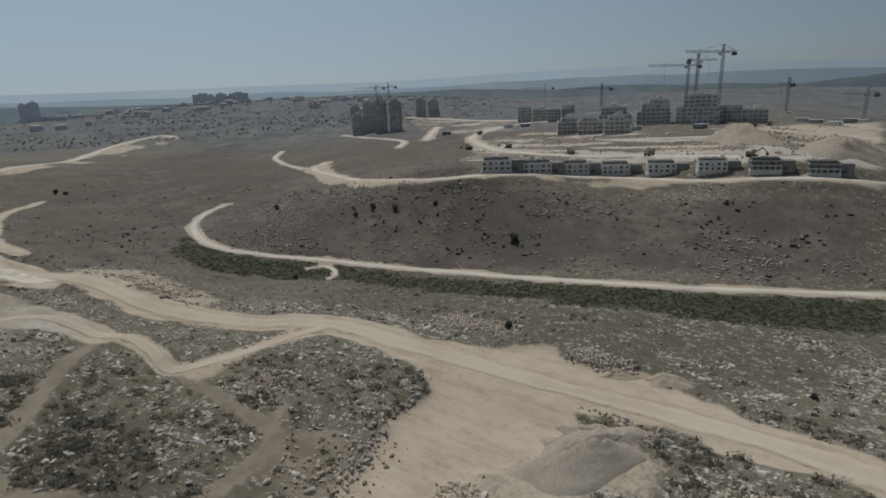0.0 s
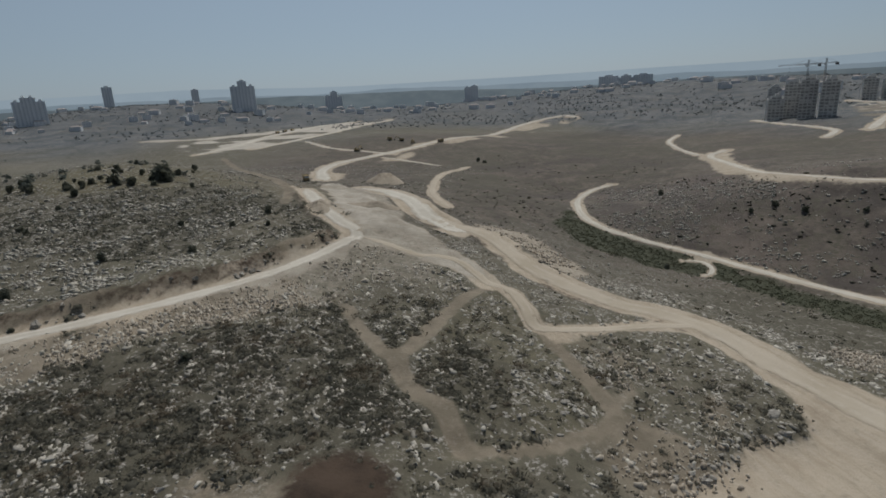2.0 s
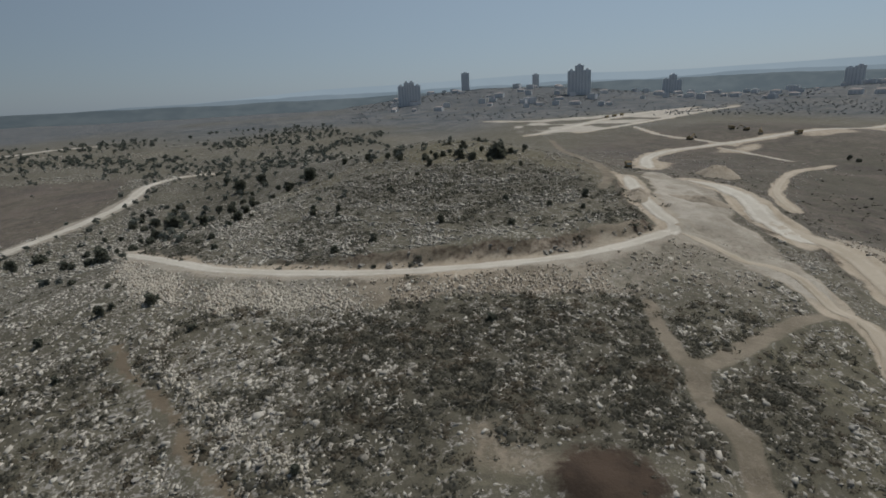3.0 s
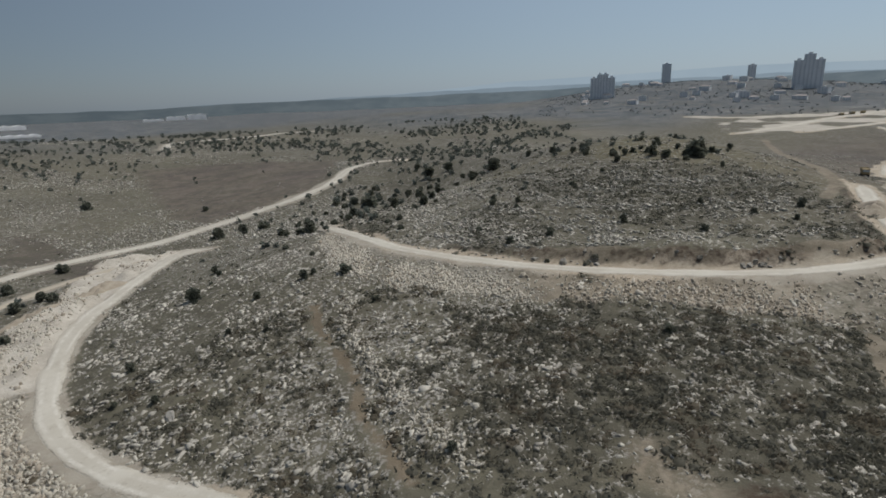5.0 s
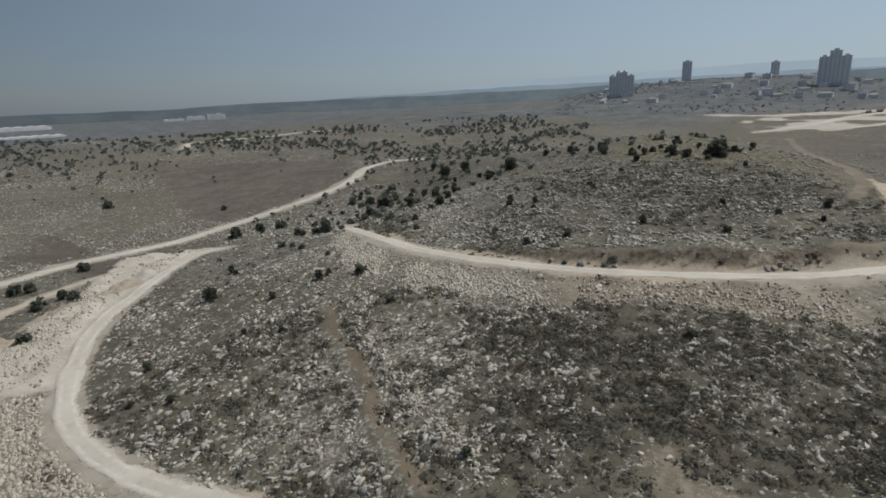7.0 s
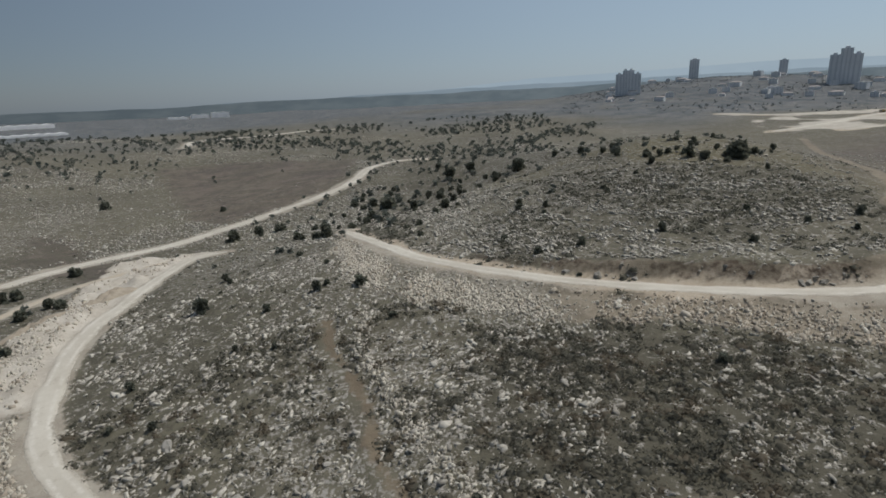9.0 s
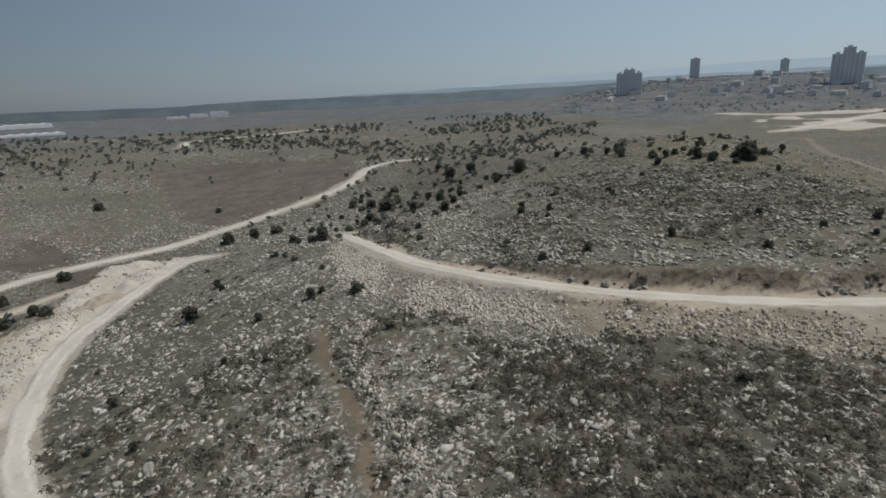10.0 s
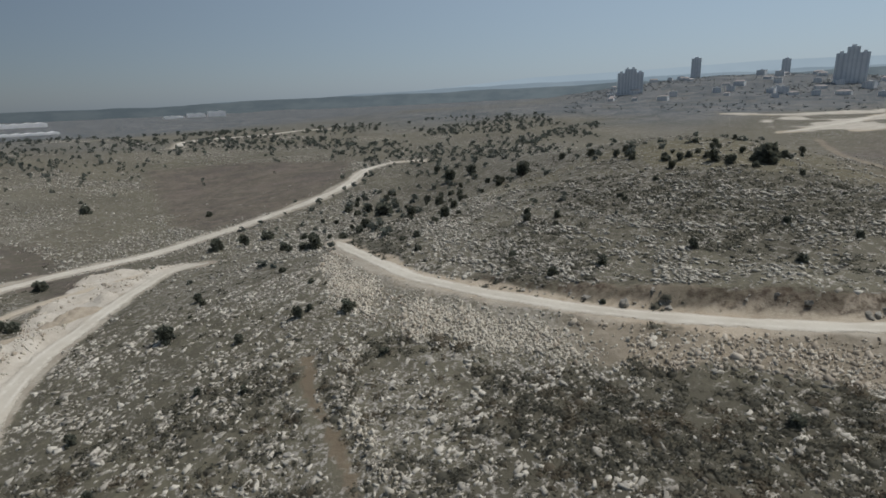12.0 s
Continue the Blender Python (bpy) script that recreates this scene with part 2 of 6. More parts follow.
M_TOWN = plain_material("town house plaster paled for haze", (0.7, 0.71, 0.72), (0.8, 0.8, 0.8), 5.0)
# ridges glow in haze colours, paler the farther they stand
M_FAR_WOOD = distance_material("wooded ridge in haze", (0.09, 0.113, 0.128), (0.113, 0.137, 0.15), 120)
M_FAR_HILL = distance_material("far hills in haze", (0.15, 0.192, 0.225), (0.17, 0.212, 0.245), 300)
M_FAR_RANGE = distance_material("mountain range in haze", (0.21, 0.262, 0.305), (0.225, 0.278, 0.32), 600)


# ---- helpers for meshes ----
def mesh_object(name, verts, faces, material, parent=None, smooth=False):
    me = bpy.data.meshes.new(name)
    verts = np.asarray(verts, np.float32)
    me.from_pydata(verts.tolist(), [], faces if isinstance(faces, list) else faces.tolist())
    me.materials.append(material)
    if smooth:
        me.polygons.foreach_set("use_smooth", [True] * len(me.polygons))
    ob = new(name, me)
    if parent is not None:
        ob.parent = parent
    return ob


def part(name, bm, material, parent, label=""):
    me = bpy.data.meshes.new(name)
    bmesh.ops.recalc_face_normals(bm, faces=bm.faces)
    bm.to_mesh(me)
    bm.free()
    me.materials.append(material)
    ob = new(name, me)
    ob.parent = parent
    return tagged(ob, label)


def box(bm, x0, y0, z0, x1, y1, z1, m=None):
    """A box between two corners, added to bm."""
    c = [Vector((x, y, z)) for z in (z0, z1) for x, y in ((x0, y0), (x1, y0), (x1, y1), (x0, y1))]
    v = [bm.verts.new(m @ p if m else p) for p in c]
    for f in ((0, 3, 2, 1), (4, 5, 6, 7), (0, 1, 5, 4), (1, 2, 6, 5), (2, 3, 7, 6), (3, 0, 4, 7)):
        bm.faces.new([v[i] for i in f])


def boxes(*rows):
    bm = bmesh.new()
    for r in rows:
        box(bm, *r)
    return bm


def beam(bm, a, b, t):
    """A square bar of thickness t from a to b."""
    a, b = Vector(a), Vector(b)
    m = Matrix.Translation(a) @ (b - a).to_track_quat("Z", "Y").to_matrix().to_4x4()
    box(bm, -t / 2, -t / 2, 0, t / 2, t / 2, (b - a).length, m)


def drum(bm, centre, axis, radius, width, sides=14):
    ring = []
    m = Matrix.Translation(centre) @ Vector(axis).to_track_quat("Z", "Y").to_matrix().to_4x4()
    for z in (-width / 2, width / 2):
        ring.append([bm.verts.new(m @ Vector((radius * math.cos(k * math.tau / sides), radius * math.sin(k * math.tau / sides), z))) for k in range(sides)])
    bm.faces.new(ring[0][::-1]), bm.faces.new(ring[1])
    for k in range(sides):
        bm.faces.new((ring[0][k], ring[0][(k + 1) % sides], ring[1][(k + 1) % sides], ring[1][k]))


def thing(name, label, category, group="", kind=""):
    return tagged(new(name), label, category, group, kind)


# ---- the lie of the land ----
def lattice(ix, iy, seed):
    n = (ix.astype(np.int64) * 374761393 + iy.astype(np.int64) * 668265263 + seed * 974634777) & 0xFFFFFFFF
    n = ((n ^ (n >> 13)) * 1274126177) & 0xFFFFFFFF
    return ((n ^ (n >> 16)) & 0xFFFF) / 65535.0


def fbm(x, y, size, octaves=4, seed=1):
    """Layered value noise, about 0 to 1."""
    out, amp, total = np.zeros(np.shape(x)), 1.0, 0.0
    for k in range(octaves):
        u, v = x / size * 2**k + 17.3 * k, y / size * 2**k - 9.1 * k
        iu, iv = np.floor(u), np.floor(v)
        fu, fv = u - iu, v - iv
        fu, fv = fu * fu * (3 - 2 * fu), fv * fv * (3 - 2 * fv)
        s = seed * 31 + k
        low = lattice(iu, iv, s) * (1 - fu) + lattice(iu + 1, iv, s) * fu
        high = lattice(iu, iv + 1, s) * (1 - fu) + lattice(iu + 1, iv + 1, s) * fu
        out, total, amp = out + amp * (low * (1 - fv) + high * fv), total + amp, amp * 0.5
    return out / total


def step(v, lo, hi):
    s = np.clip((v - lo) / (hi - lo), 0, 1)
    return s * s * (3 - 2 * s)


# x, y, height and spread of each swell or hollow
FAR_SWELLS = [
    (-800, 2350, -4.4, 700), (700, 1100, 13.6, 300), (1300, 100, 45.1, 300), (1100, -700, 32.7, 300), (1300, 700, 34.5, 300),
    (100, 1100, 14.6, 300), (700, 1300, 41.9, 300), (1300, 1100, -27.7, 300), (470, -250, 16.2, 140), (-70, -340, 13.3, 140),
    (-520, 650, 15.9, 140), (380, 470, 8.3, 140), (650, -430, 17.1, 140), (-430, -70, -6.7, 140), (650, 200, -10.7, 140),
    (650, -70, 10.2, 140),
]
NEAR_SWELLS = [
    (100, 250, 28.9, 75), (150, -100, -11.8, 75), (-150, 250, -13.2, 75), (350, 150, -6.6, 75), (150, -300, -21.3, 75),
    (-200, 400, -9.6, 75), (50, 400, 4, 75), (300, -200, 9.7, 75), (450, 350, 7, 75), (350, 0, 4.4, 75),
]
SMALL_SWELLS = [
    (60, 120, 3.8, 40), (210, 30, -12.6, 40), (270, -30, 14.3, 40), (240, -180, 9.5, 40), (-90, 90, -8, 40),
    (-30, 150, 5.7, 40), (60, 0, -10.1, 40), (-30, 300, -6.9, 40), (210, -30, -9.1, 40), (30, 30, 8.2, 40),
    (150, -150, -8.5, 40), (-30, 30, -8.1, 40), (150, 120, 3.9, 40), (300, 120, -8.5, 40), (60, -120, -3.9, 40),
    (0, -30, 2.9, 40), (210, 90, -5.4, 40), (180, 240, -4.7, 40), (30, 270, -5.2, 40), (150, 30, -1.6, 40),
    (270, 180, 3.1, 40),
]


def land(x, y):
    r = np.hypot(x, y)
    z = 40 * step(r, 700, 3000) - 26 * step(r, 1550, 2500)
    for cx, cy, high, spread in FAR_SWELLS + NEAR_SWELLS + SMALL_SWELLS:
        z = z + high * np.exp(-((x - cx) ** 2 + (y - cy) ** 2) / (2 * spread**2))
    return z


# roads: name, half width, material, bank, label, plan of the middle line
ROADS = []


def add_road(name, half, material, bank, label, plan):
    p = np.array(plan, float)
    p = np.vstack([2 * p[0] - p[1], p, 2 * p[-1] - p[-2]])
    out = []
    for a, b, c, d in zip(p, p[1:], p[2:], p[3:]):
        n = max(2, int(np.hypot(*(c - b)) / 1.6))
        t = np.linspace(0, 1, n, endpoint=False)[:, None]
        out.append(0.5 * (2 * b + (c - a) * t + (2 * a - 5 * b + 4 * c - d) * t**2 + (3 * b - a - 3 * c + d) * t**3))
    q = np.vstack(out + [p[-2:-1]])
    z = land(q[:, 0], q[:, 1])
    k = min(15, len(z) // 3 * 2 + 1)
    z = np.convolve(np.pad(z, k // 2, mode="edge"), np.ones(k) / k, "valid")[: len(q)]
    ROADS.append((name, half, material, bank, label, q, z))


add_road("hill_road", 3.0, M_ROAD, 2.6, "pale dusty dirt road cut across the hillside",
         [(-39, 211.6), (-26.9, 182), (-13.3, 157.3), (-3, 145.9), (10.4, 136.1), (29.8, 124.6), (43.5, 118.9), (57, 115), (68.5, 112.6), (80, 111.9), (93, 113.2), (106, 115.6), (117.8, 120), (122.5, 131.5), (130.2, 148.9), (149.1, 179.2)])
add_road("plain_road", 4.2, M_ROAD, 4, "pale dirt road through the dry plain",
         [(-164.4, 178.6), (-165.1, 194.3), (-162.4, 220.8), (-151.6, 243.1), (-134.1, 261.6), (-115.5, 287.6), (-92.7, 317.8), (-76.8, 339.5), (-62.8, 365.8), (-55.3, 415.1), (-37.4, 435.6), (-10.1, 428.4)])
add_road("bend_road", 3.1, M_ROAD, 5, "wide dusty dirt road bending round the rocky slope",
         [(-93.9, 230.4), (-105.1, 221.7), (-101.9, 191.2), (-96.7, 161), (-95.7, 144.2), (-92.6, 129.9), (-87.6, 116.2), (-81.4, 104.4), (-74, 93.9), (-63.4, 83.9), (-52.2, 76.3), (-42.2, 71), (-32.6, 66.6), (-24.7, 62.3), (-17.7, 58.9)])
add_road("side_track", 2.2, M_HAUL, 3, "short pale dirt track beside the road",
         [(-132.3, 144.6), (-132.9, 167.6), (-131.8, 191.7), (-127.2, 205.5), (-117, 226.1)])
add_road("haul_road", 5, M_ROAD, 8, "broad pale haul road along the ridge",
         [(793.7, 316.1), (809.2, 356.3), (700.1, 372), (494.7, 322.1), (387.5, 308.2), (317.4, 309), (281.3, 303.5), (244.6, 276.5), (211.6, 235.9)])
add_road("crown_road", 5, M_ROAD, 5, "broad white haul road over the saddle",
         [(189.6, 186.4), (190.2, 169.1), (181.1, 149.8), (163.7, 128.4), (155.3, 112), (153.4, 103.5)])
add_road("main_road", 4.2, M_HAUL, 4, "main dusty haul road down the valley side",
         [(159.6, 121.4), (157.6, 112.5), (159.5, 98), (149.2, 81.8), (141.2, 70.4), (136.7, 55.9), (135.7, 42.3), (138, 32.5), (135.5, 19.5), (125.5, 5.8), (111.9, -13.8), (103.3, -24.9), (93, -39.6), (82.9, -51.3), (73.5, -60.6), (64, -68.4), (57.7, -73.4)])
add_road("loop_track", 1.9, M_HAUL, 3, "dusty loop of dirt track on a low bank",
         [(117.7, 116.9), (117.7, 104.8), (118.2, 96.6), (123.4, 92), (124, 85.8), (120.5, 77.6), (116.7, 70), (116.8, 64.5), (112.2, 58.3), (106.5, 52.9), (106.1, 47.7), (112.2, 42), (117.3, 38.1), (128.1, 30.7), (138.1, 20.5)])
add_road("fork_track", 2, M_TRACK, 2, "worn earth track through the scrub",
         [(115.5, 70), (105.7, 70.9), (91.4, 68), (81.9, 65.6), (76.4, 64.6), (69, 62.7), (63.5, 54.4), (62.9, 48.4), (59.3, 43.4), (56.7, 39.5)])
add_road("fork_branch", 1.5, M_TRACK, 2, "faint earth track branching through the scrub",
         [(69, 62.7), (69.6, 66.5), (71.5, 71.6), (73.8, 77.2), (78.9, 86.3)])
add_road("ring_track", 1.6, M_TRACK, 2, "faint earth track between rocks",
         [(105.4, 50.9), (99.8, 45.5), (95.6, 39.7), (89.8, 32.7), (86, 27.9), (81.7, 25.7), (76.7, 26.5), (68.9, 29.5), (61, 34.6), (56.7, 39.5)])
add_road("valley_road", 2.1, M_ROAD, 3, "narrow pale road along the valley floor",
         [(339.1, 113.4), (321.8, 120.5), (291.3, 116.8), (250.6, 98.9), (234.6, 84.2), (228.8, 68.3), (220.9, 31.5), (200, -14.5), (176.8, -52.5), (163.1, -86.4), (158.9, -122.5), (152.4, -149.5), (141.2, -171.6)])
add_road("rim_road", 3, M_ROAD, 8, "pale road along the rim below the houses",
         [(447.9, 66.2), (413.9, 70.9), (366.2, 50.5), (308, 23.8), (272.3, -7.2), (265.8, -40.7), (267.7, -66.7), (262.4, -105.3), (235, -146.7), (218.4, -204.2), (230.2, -251.7)])
add_road("hook_track", 2.2, M_ROAD, 3, "thin pale track on the far slope",
         [(621, 139.1), (544.3, 129.7), (473.7, 105), (422.1, 79.1)])
add_road("far_loop", 3, M_ROAD, 3, "curving pale road above the valley",
         [(717.5, 81.2), (628, 38.5), (547.2, 4.8), (489.9, 8.2)])
add_road("spur_road", 4, M_ROAD, 3, "short pale road on the building site",
         [(659.4, -37.5), (525.9, -18.6)])
add_road("upper_road", 4.5, M_ROAD, 4, "pale road climbing through the building site",
         [(553.3, -151.8), (561.8, -116), (530.5, -76.4), (484.8, -57.6), (416.8, -59.8), (375.8, -68.9), (330.1, -93.8), (308.6, -119.9), (285.8, -140.9), (259.2, -160.9), (245.1, -179.6)])
add_road("terrace_road", 3.6, M_ROAD, 3, "pale terrace track below the blocks",
         [(376.7, -135.7), (359.2, -150.6), (344.2, -166.6), (330.8, -187.2), (324.6, -199.7)])
add_road("terrace_road_top", 3.2, M_ROAD, 3, "pale terrace track under the apartment blocks",
         [(471.5, -99.8), (443.9, -129), (421.1, -149.2), (402.3, -165.4)])
add_road("terrace_road_low", 3.2, M_ROAD, 3, "pale terrace track above the houses",
         [(343.1, -121.9), (327.6, -137.6), (311.8, -151.3), (290.4, -166.4)])
add_road("crest_strip", 6, M_ROAD, 3, "pale graded strip on the crest",
         [(876, -3.4), (787.3, -65.3), (657.6, -108.5), (572.3, -154)])
add_road("dig_road", 4, M_HAUL, 3, "pale road by the diggings",
         [(376.8, -264.6), (355.3, -281.7), (378.2, -342.6)])
add_road("foot_track", 1.3, M_TRACK, 1, "worn brown footpath down the stony slope",
         [(-28, 122), (-26.5, 117.8), (-23.9, 108.4), (-17.6, 97.2), (-14.5, 89.2), (-13.2, 82.5), (-10.8, 76), (-7.8, 71), (-3.5, 62.1)])
add_road("ridge_path", 2, M_ROAD, 3, "thin pale track on the ridge",
         [(376.8, 445.3), (345.4, 378.1), (343, 334.5), (347.1, 299.4)])
add_road("bench_track", 1.6, M_ROAD, 2, "thin pale track below the haul road",
         [(329.6, 295.9), (328.8, 272.2), (326.7, 239.4)])
add_road("fork_spur", 1.2, M_ROAD, 1.5, "short pale spur off the valley road",
         [(215.8, 42.9), (218.2, 37.4), (213.6, 33.1), (208, 32.2), (204.9, 34)])
add_road("curl_track", 2, M_HAUL, 3, "curled pale dirt track on the slope",
         [(336.3, 222.4), (290.6, 210.7), (230.3, 174), (205.7, 153.5), (189.2, 134.8)])
add_road("ridge_road", 6, M_ROAD, 5, "broad pale road over the ridge",
         [(274.7, 475.8), (344.1, 507.8), (466.2, 603.7), (592.2, 662.7), (682.8, 663.3)])
add_road("ridge_spur", 6, M_ROAD, 5, "pale graded strip on the ridge",
         [(347.4, 715), (389.6, 655.9), (467.4, 658.8)])
add_road("ridge_link", 5, M_ROAD, 5, "pale link road on the ridge",
         [(318.4, 450.4), (401.5, 478.8), (584.9, 591.8), (730.4, 629.7)])
add_road("shed_road", 7, M_ROAD, 4, "thin pale road across the far plain",
         [(-289.5, 625.7), (-310, 694.2), (-295.7, 737.8), (-249.3, 780.5), (-214.4, 829.8), (-165.1, 835.7)])
add_road("tip_track", 2.2, M_TRACK, 2, "earth track down the back of the hill",
         [(269.7, 426.9), (194, 276.1), (147.6, 192.2), (136.3, 174), (122.4, 159.9)])

# ground covers: outline in plan
AREAS = dict(
    yard=[(68, 14), (82, 10), (96, 3), (101, -5), (110, 0), (130, 15), (127, 0), (122, -17), (123, -31), (111, -35), (106, -49), (96, -55), (80, -58), (88, -43), (94, -31), (85, -30), (79, -36), (72, -38), (65, -33)],
    gravel=[(75, -4), (79, -20), (84, -29), (79, -36), (72, -38), (63, -32), (66, -3)],
    redbank=[(73, 28), (80, 19), (78, 13), (70, 14), (62, 17), (61, 23)],
    spoil=[(-41, 217), (-27, 182), (-13, 152), (10, 132), (29, 120), (63, 110), (85, 110), (75, 92), (57, 99), (37, 105), (22, 109), (2, 119), (-11, 128), (-23, 139), (-35, 169)],
    bank=[(53, 117), (75, 114), (102, 115), (115, 112), (121, 104), (117, 91), (108, 79), (100, 86), (92, 94), (81, 86), (69, 93), (57, 102)],
    saddle=[(180, 208), (189, 186), (172, 153), (141, 118), (135, 98), (124, 78), (120, 70), (118, 76), (118, 86), (115, 92), (117, 104), (107, 108), (90, 108), (76, 108), (69, 111), (86, 116), (109, 118), (121, 120), (127, 130), (138, 151)],
    scrub_c=[(-26, 634), (65, 650), (79, 241), (82, 173), (76, 133), (49, 127), (25, 135), (-13, 169)],
    bendbank=[(-95, 232), (-114, 235), (-140, 223), (-112, 150), (-111, 124), (-99, 103), (-86, 107), (-90, 119), (-95, 135), (-101, 166), (-105, 198), (-105, 222)],
    rubble=[(-107, 110), (-84, 105), (-76, 94), (-64, 83), (-51, 75), (-40, 69), (-38, 61), (-70, 65)],
    ridge=[(349, 727), (411, 692), (524, 678), (690, 670), (746, 643), (674, 617), (508, 558), (332, 450), (269, 467), (326, 603)],
    haulbank=[(253, 294), (288, 311), (394, 314), (705, 375), (810, 349), (776, 309), (604, 320), (462, 294), (357, 284), (262, 266), (201, 222)],
    rimfan=[(418, 81), (455, 66), (375, 48), (306, 20), (271, -10), (264, -40), (259, -104), (215, -201), (209, -196), (241, -124), (260, -65), (263, -10), (282, 25), (346, 55)],
    site=[(885, -2), (581, -156), (543, -90), (444, -129), (381, -234), (426, -388), (227, -212), (266, -107), (271, -36), (302, -21), (418, -51), (522, -53), (672, -14)],
    green=[(253, 107), (240, 95), (228, 80), (218, 31), (181, -33), (159, -84), (149, -147), (125, -128), (136, -74), (164, -27), (193, 12), (204, 30), (202, 61), (202, 78), (222, 99)],
    scrub=[(6, 107), (25, 105), (43, 92), (78, 87), (50, 51), (31, 55), (25, 62), (5, 68), (0, 83)],
    scrub_b=[(12, 107), (37, 94), (75, 82), (69, 65), (58, 45), (47, 47), (30, 60), (14, 66), (0, 80), (4, 96)],
    flat=[(26, 63), (34, 56), (55, 43), (61, 39), (69, 29), (62, 29), (50, 39), (31, 45), (18, 57)],
    pale=[(-28, 110), (-18, 114), (-1, 100), (4, 77), (-3, 62), (-19, 64), (-36, 70), (-39, 93)],
    turf=[(10, 245), (16, 275), (60, 268), (110, 250), (150, 228), (174, 197), (167, 165), (142, 162), (124, 184), (92, 203), (62, 207), (36, 222)],
    meadow=[(-253, 486), (-187, 515), (-76, 482), (-68, 376), (-100, 320), (-122, 296), (-154, 327), (-202, 407)],
    throat=[(107, 53), (106, 48), (107, 43), (111, 40), (106, 39), (101, 41), (98, 44), (101, 48)],
    hill=[(-30, 205), (-12, 165), (10, 142), (45, 124), (75, 118), (115, 123), (128, 150), (148, 190), (120, 230), (70, 250), (20, 260), (-30, 240)],
    fan=[(-33, 205), (-20, 172), (-8, 152), (3, 141), (0, 136), (-10, 144), (-22, 160), (-33, 186)],
    brown_spur=[(106, 40), (98, 34), (88, 26), (78, 25), (66, 26), (61, 20), (70, 13), (84, 10), (98, 5), (108, 12), (118, 24), (116, 33)],
    spur_scrub=[(62, 57), (72, 61), (81, 56), (79, 46), (67, 39), (60, 44)],
    spur=[(108, 46), (98, 36), (86, 27), (72, 28), (61, 36), (64, 50), (72, 61), (92, 66), (112, 66)],
    meadow_c=[(-219, 277), (-212, 291), (-177, 264), (-138, 228), (-126, 203), (-154, 215), (-184, 233)],
    strip=[(171, 112), (189, 97), (178, 80), (158, 58), (144, 58), (150, 71), (164, 94)],
    meadow_b=[(292, 193), (526, 285), (768, 222), (378, 89), (343, 136), (251, 107), (180, 111), (213, 148)],
    heath=[(327, 111), (334, 57), (254, -47), (206, -194), (163, -158), (186, -55), (225, 32), (237, 78)],
    slope=[(177, 49), (196, 8), (153, -46), (126, -126), (92, -94), (95, -58), (120, -36), (146, 6)],
)


def inside(x, y, outline, soft):
    """1 well inside the outline, 0 well outside, with an uneven edge."""
    out = np.zeros(np.shape(x))
    o = np.array(outline, float)
    lo, hi = o.min(0) - soft * 3, o.max(0) + soft * 3
    near = (x > lo[0]) & (x < hi[0]) & (y > lo[1]) & (y < hi[1])
    px, py = x[near], y[near]
    if not len(px):
        return out
    far, odd = np.full(px.shape, 1e9), np.zeros(px.shape, bool)
    for (ax, ay), (bx, by) in zip(o, np.roll(o, -1, 0)):
        dx, dy = bx - ax, by - ay
        t = np.clip(((px - ax) * dx + (py - ay) * dy) / (dx * dx + dy * dy + 1e-9), 0, 1)
        far = np.minimum(far, np.hypot(px - ax - t * dx, py - ay - t * dy))
        odd ^= ((ay > py) != (by > py)) & (px < dx * (py - ay) / (by - ay + 1e-9) + ax)
    far = np.where(odd, far, -far) + (fbm(px, py, soft * 3, 3, 5) - 0.5) * soft * 3
    out[near] = step(far, -soft, soft)
    return out


def near_road(x, y, q):
    """Distance to a road's middle line, and the sample next to each point, for points close to it."""
    lo, hi = q.min(0) - 25, q.max(0) + 25
    near = np.nonzero((x > lo[0]) & (x < hi[0]) & (y > lo[1]) & (y < hi[1]))[0]
    dist, best = np.full(len(near), 1e9), np.zeros(len(near), int)
    for k in range(0, len(near), 4000):
        s = near[k : k + 4000]
        d = (x[s, None] - q[None, :, 0]) ** 2 + (y[s, None] - q[None, :, 1]) ** 2
        best[k : k + 4000], dist[k : k + 4000] = d.argmin(1), np.sqrt(d.min(1))
    keep = dist < 25
    return near[keep], dist[keep], best[keep]


def graded(lo, hi, cell, growth, reach):
    """Grid lines: even between lo and hi, then ever wider out to the reach."""
    out, c, v = [], cell, hi
    while v < reach:
        c *= growth
        v += c
        out.append(v)
    up = np.array(out)
    out, c, v = [], cell, lo
    while v > -reach:
        c *= growth
        v -= c
        out.append(v)
    return np.concatenate([np.array(out)[::-1], np.arange(lo, hi + 0.01, cell), up])


GX, GY = graded(-115, 215, 1.4, 1.032, 4900), graded(-90, 230, 1.4, 1.032, 4900)
gx, gy = (a.ravel() for a in np.meshgrid(GX, GY))
reach = np.hypot(gx, gy)
gz = land(gx, gy)
gz += (fbm(gx, gy, 16, 3, 3) - 0.5) * 1.1 + (fbm(gx, gy, 4, 2, 4) - 0.5) * 0.5
gz += (fbm(gx, gy, 240, 4, 7) - 0.5) * 10 * step(reach, 500, 1500)
cover, cover_more, cover_last = (np.zeros((len(gx), 4), np.float32) for _ in range(3))
road_gap, dusty_gap, worn = np.full(len(gx), 99.0), np.full(len(gx), 99.0), np.zeros(len(gx))
dry_grass = np.zeros(len(gx))
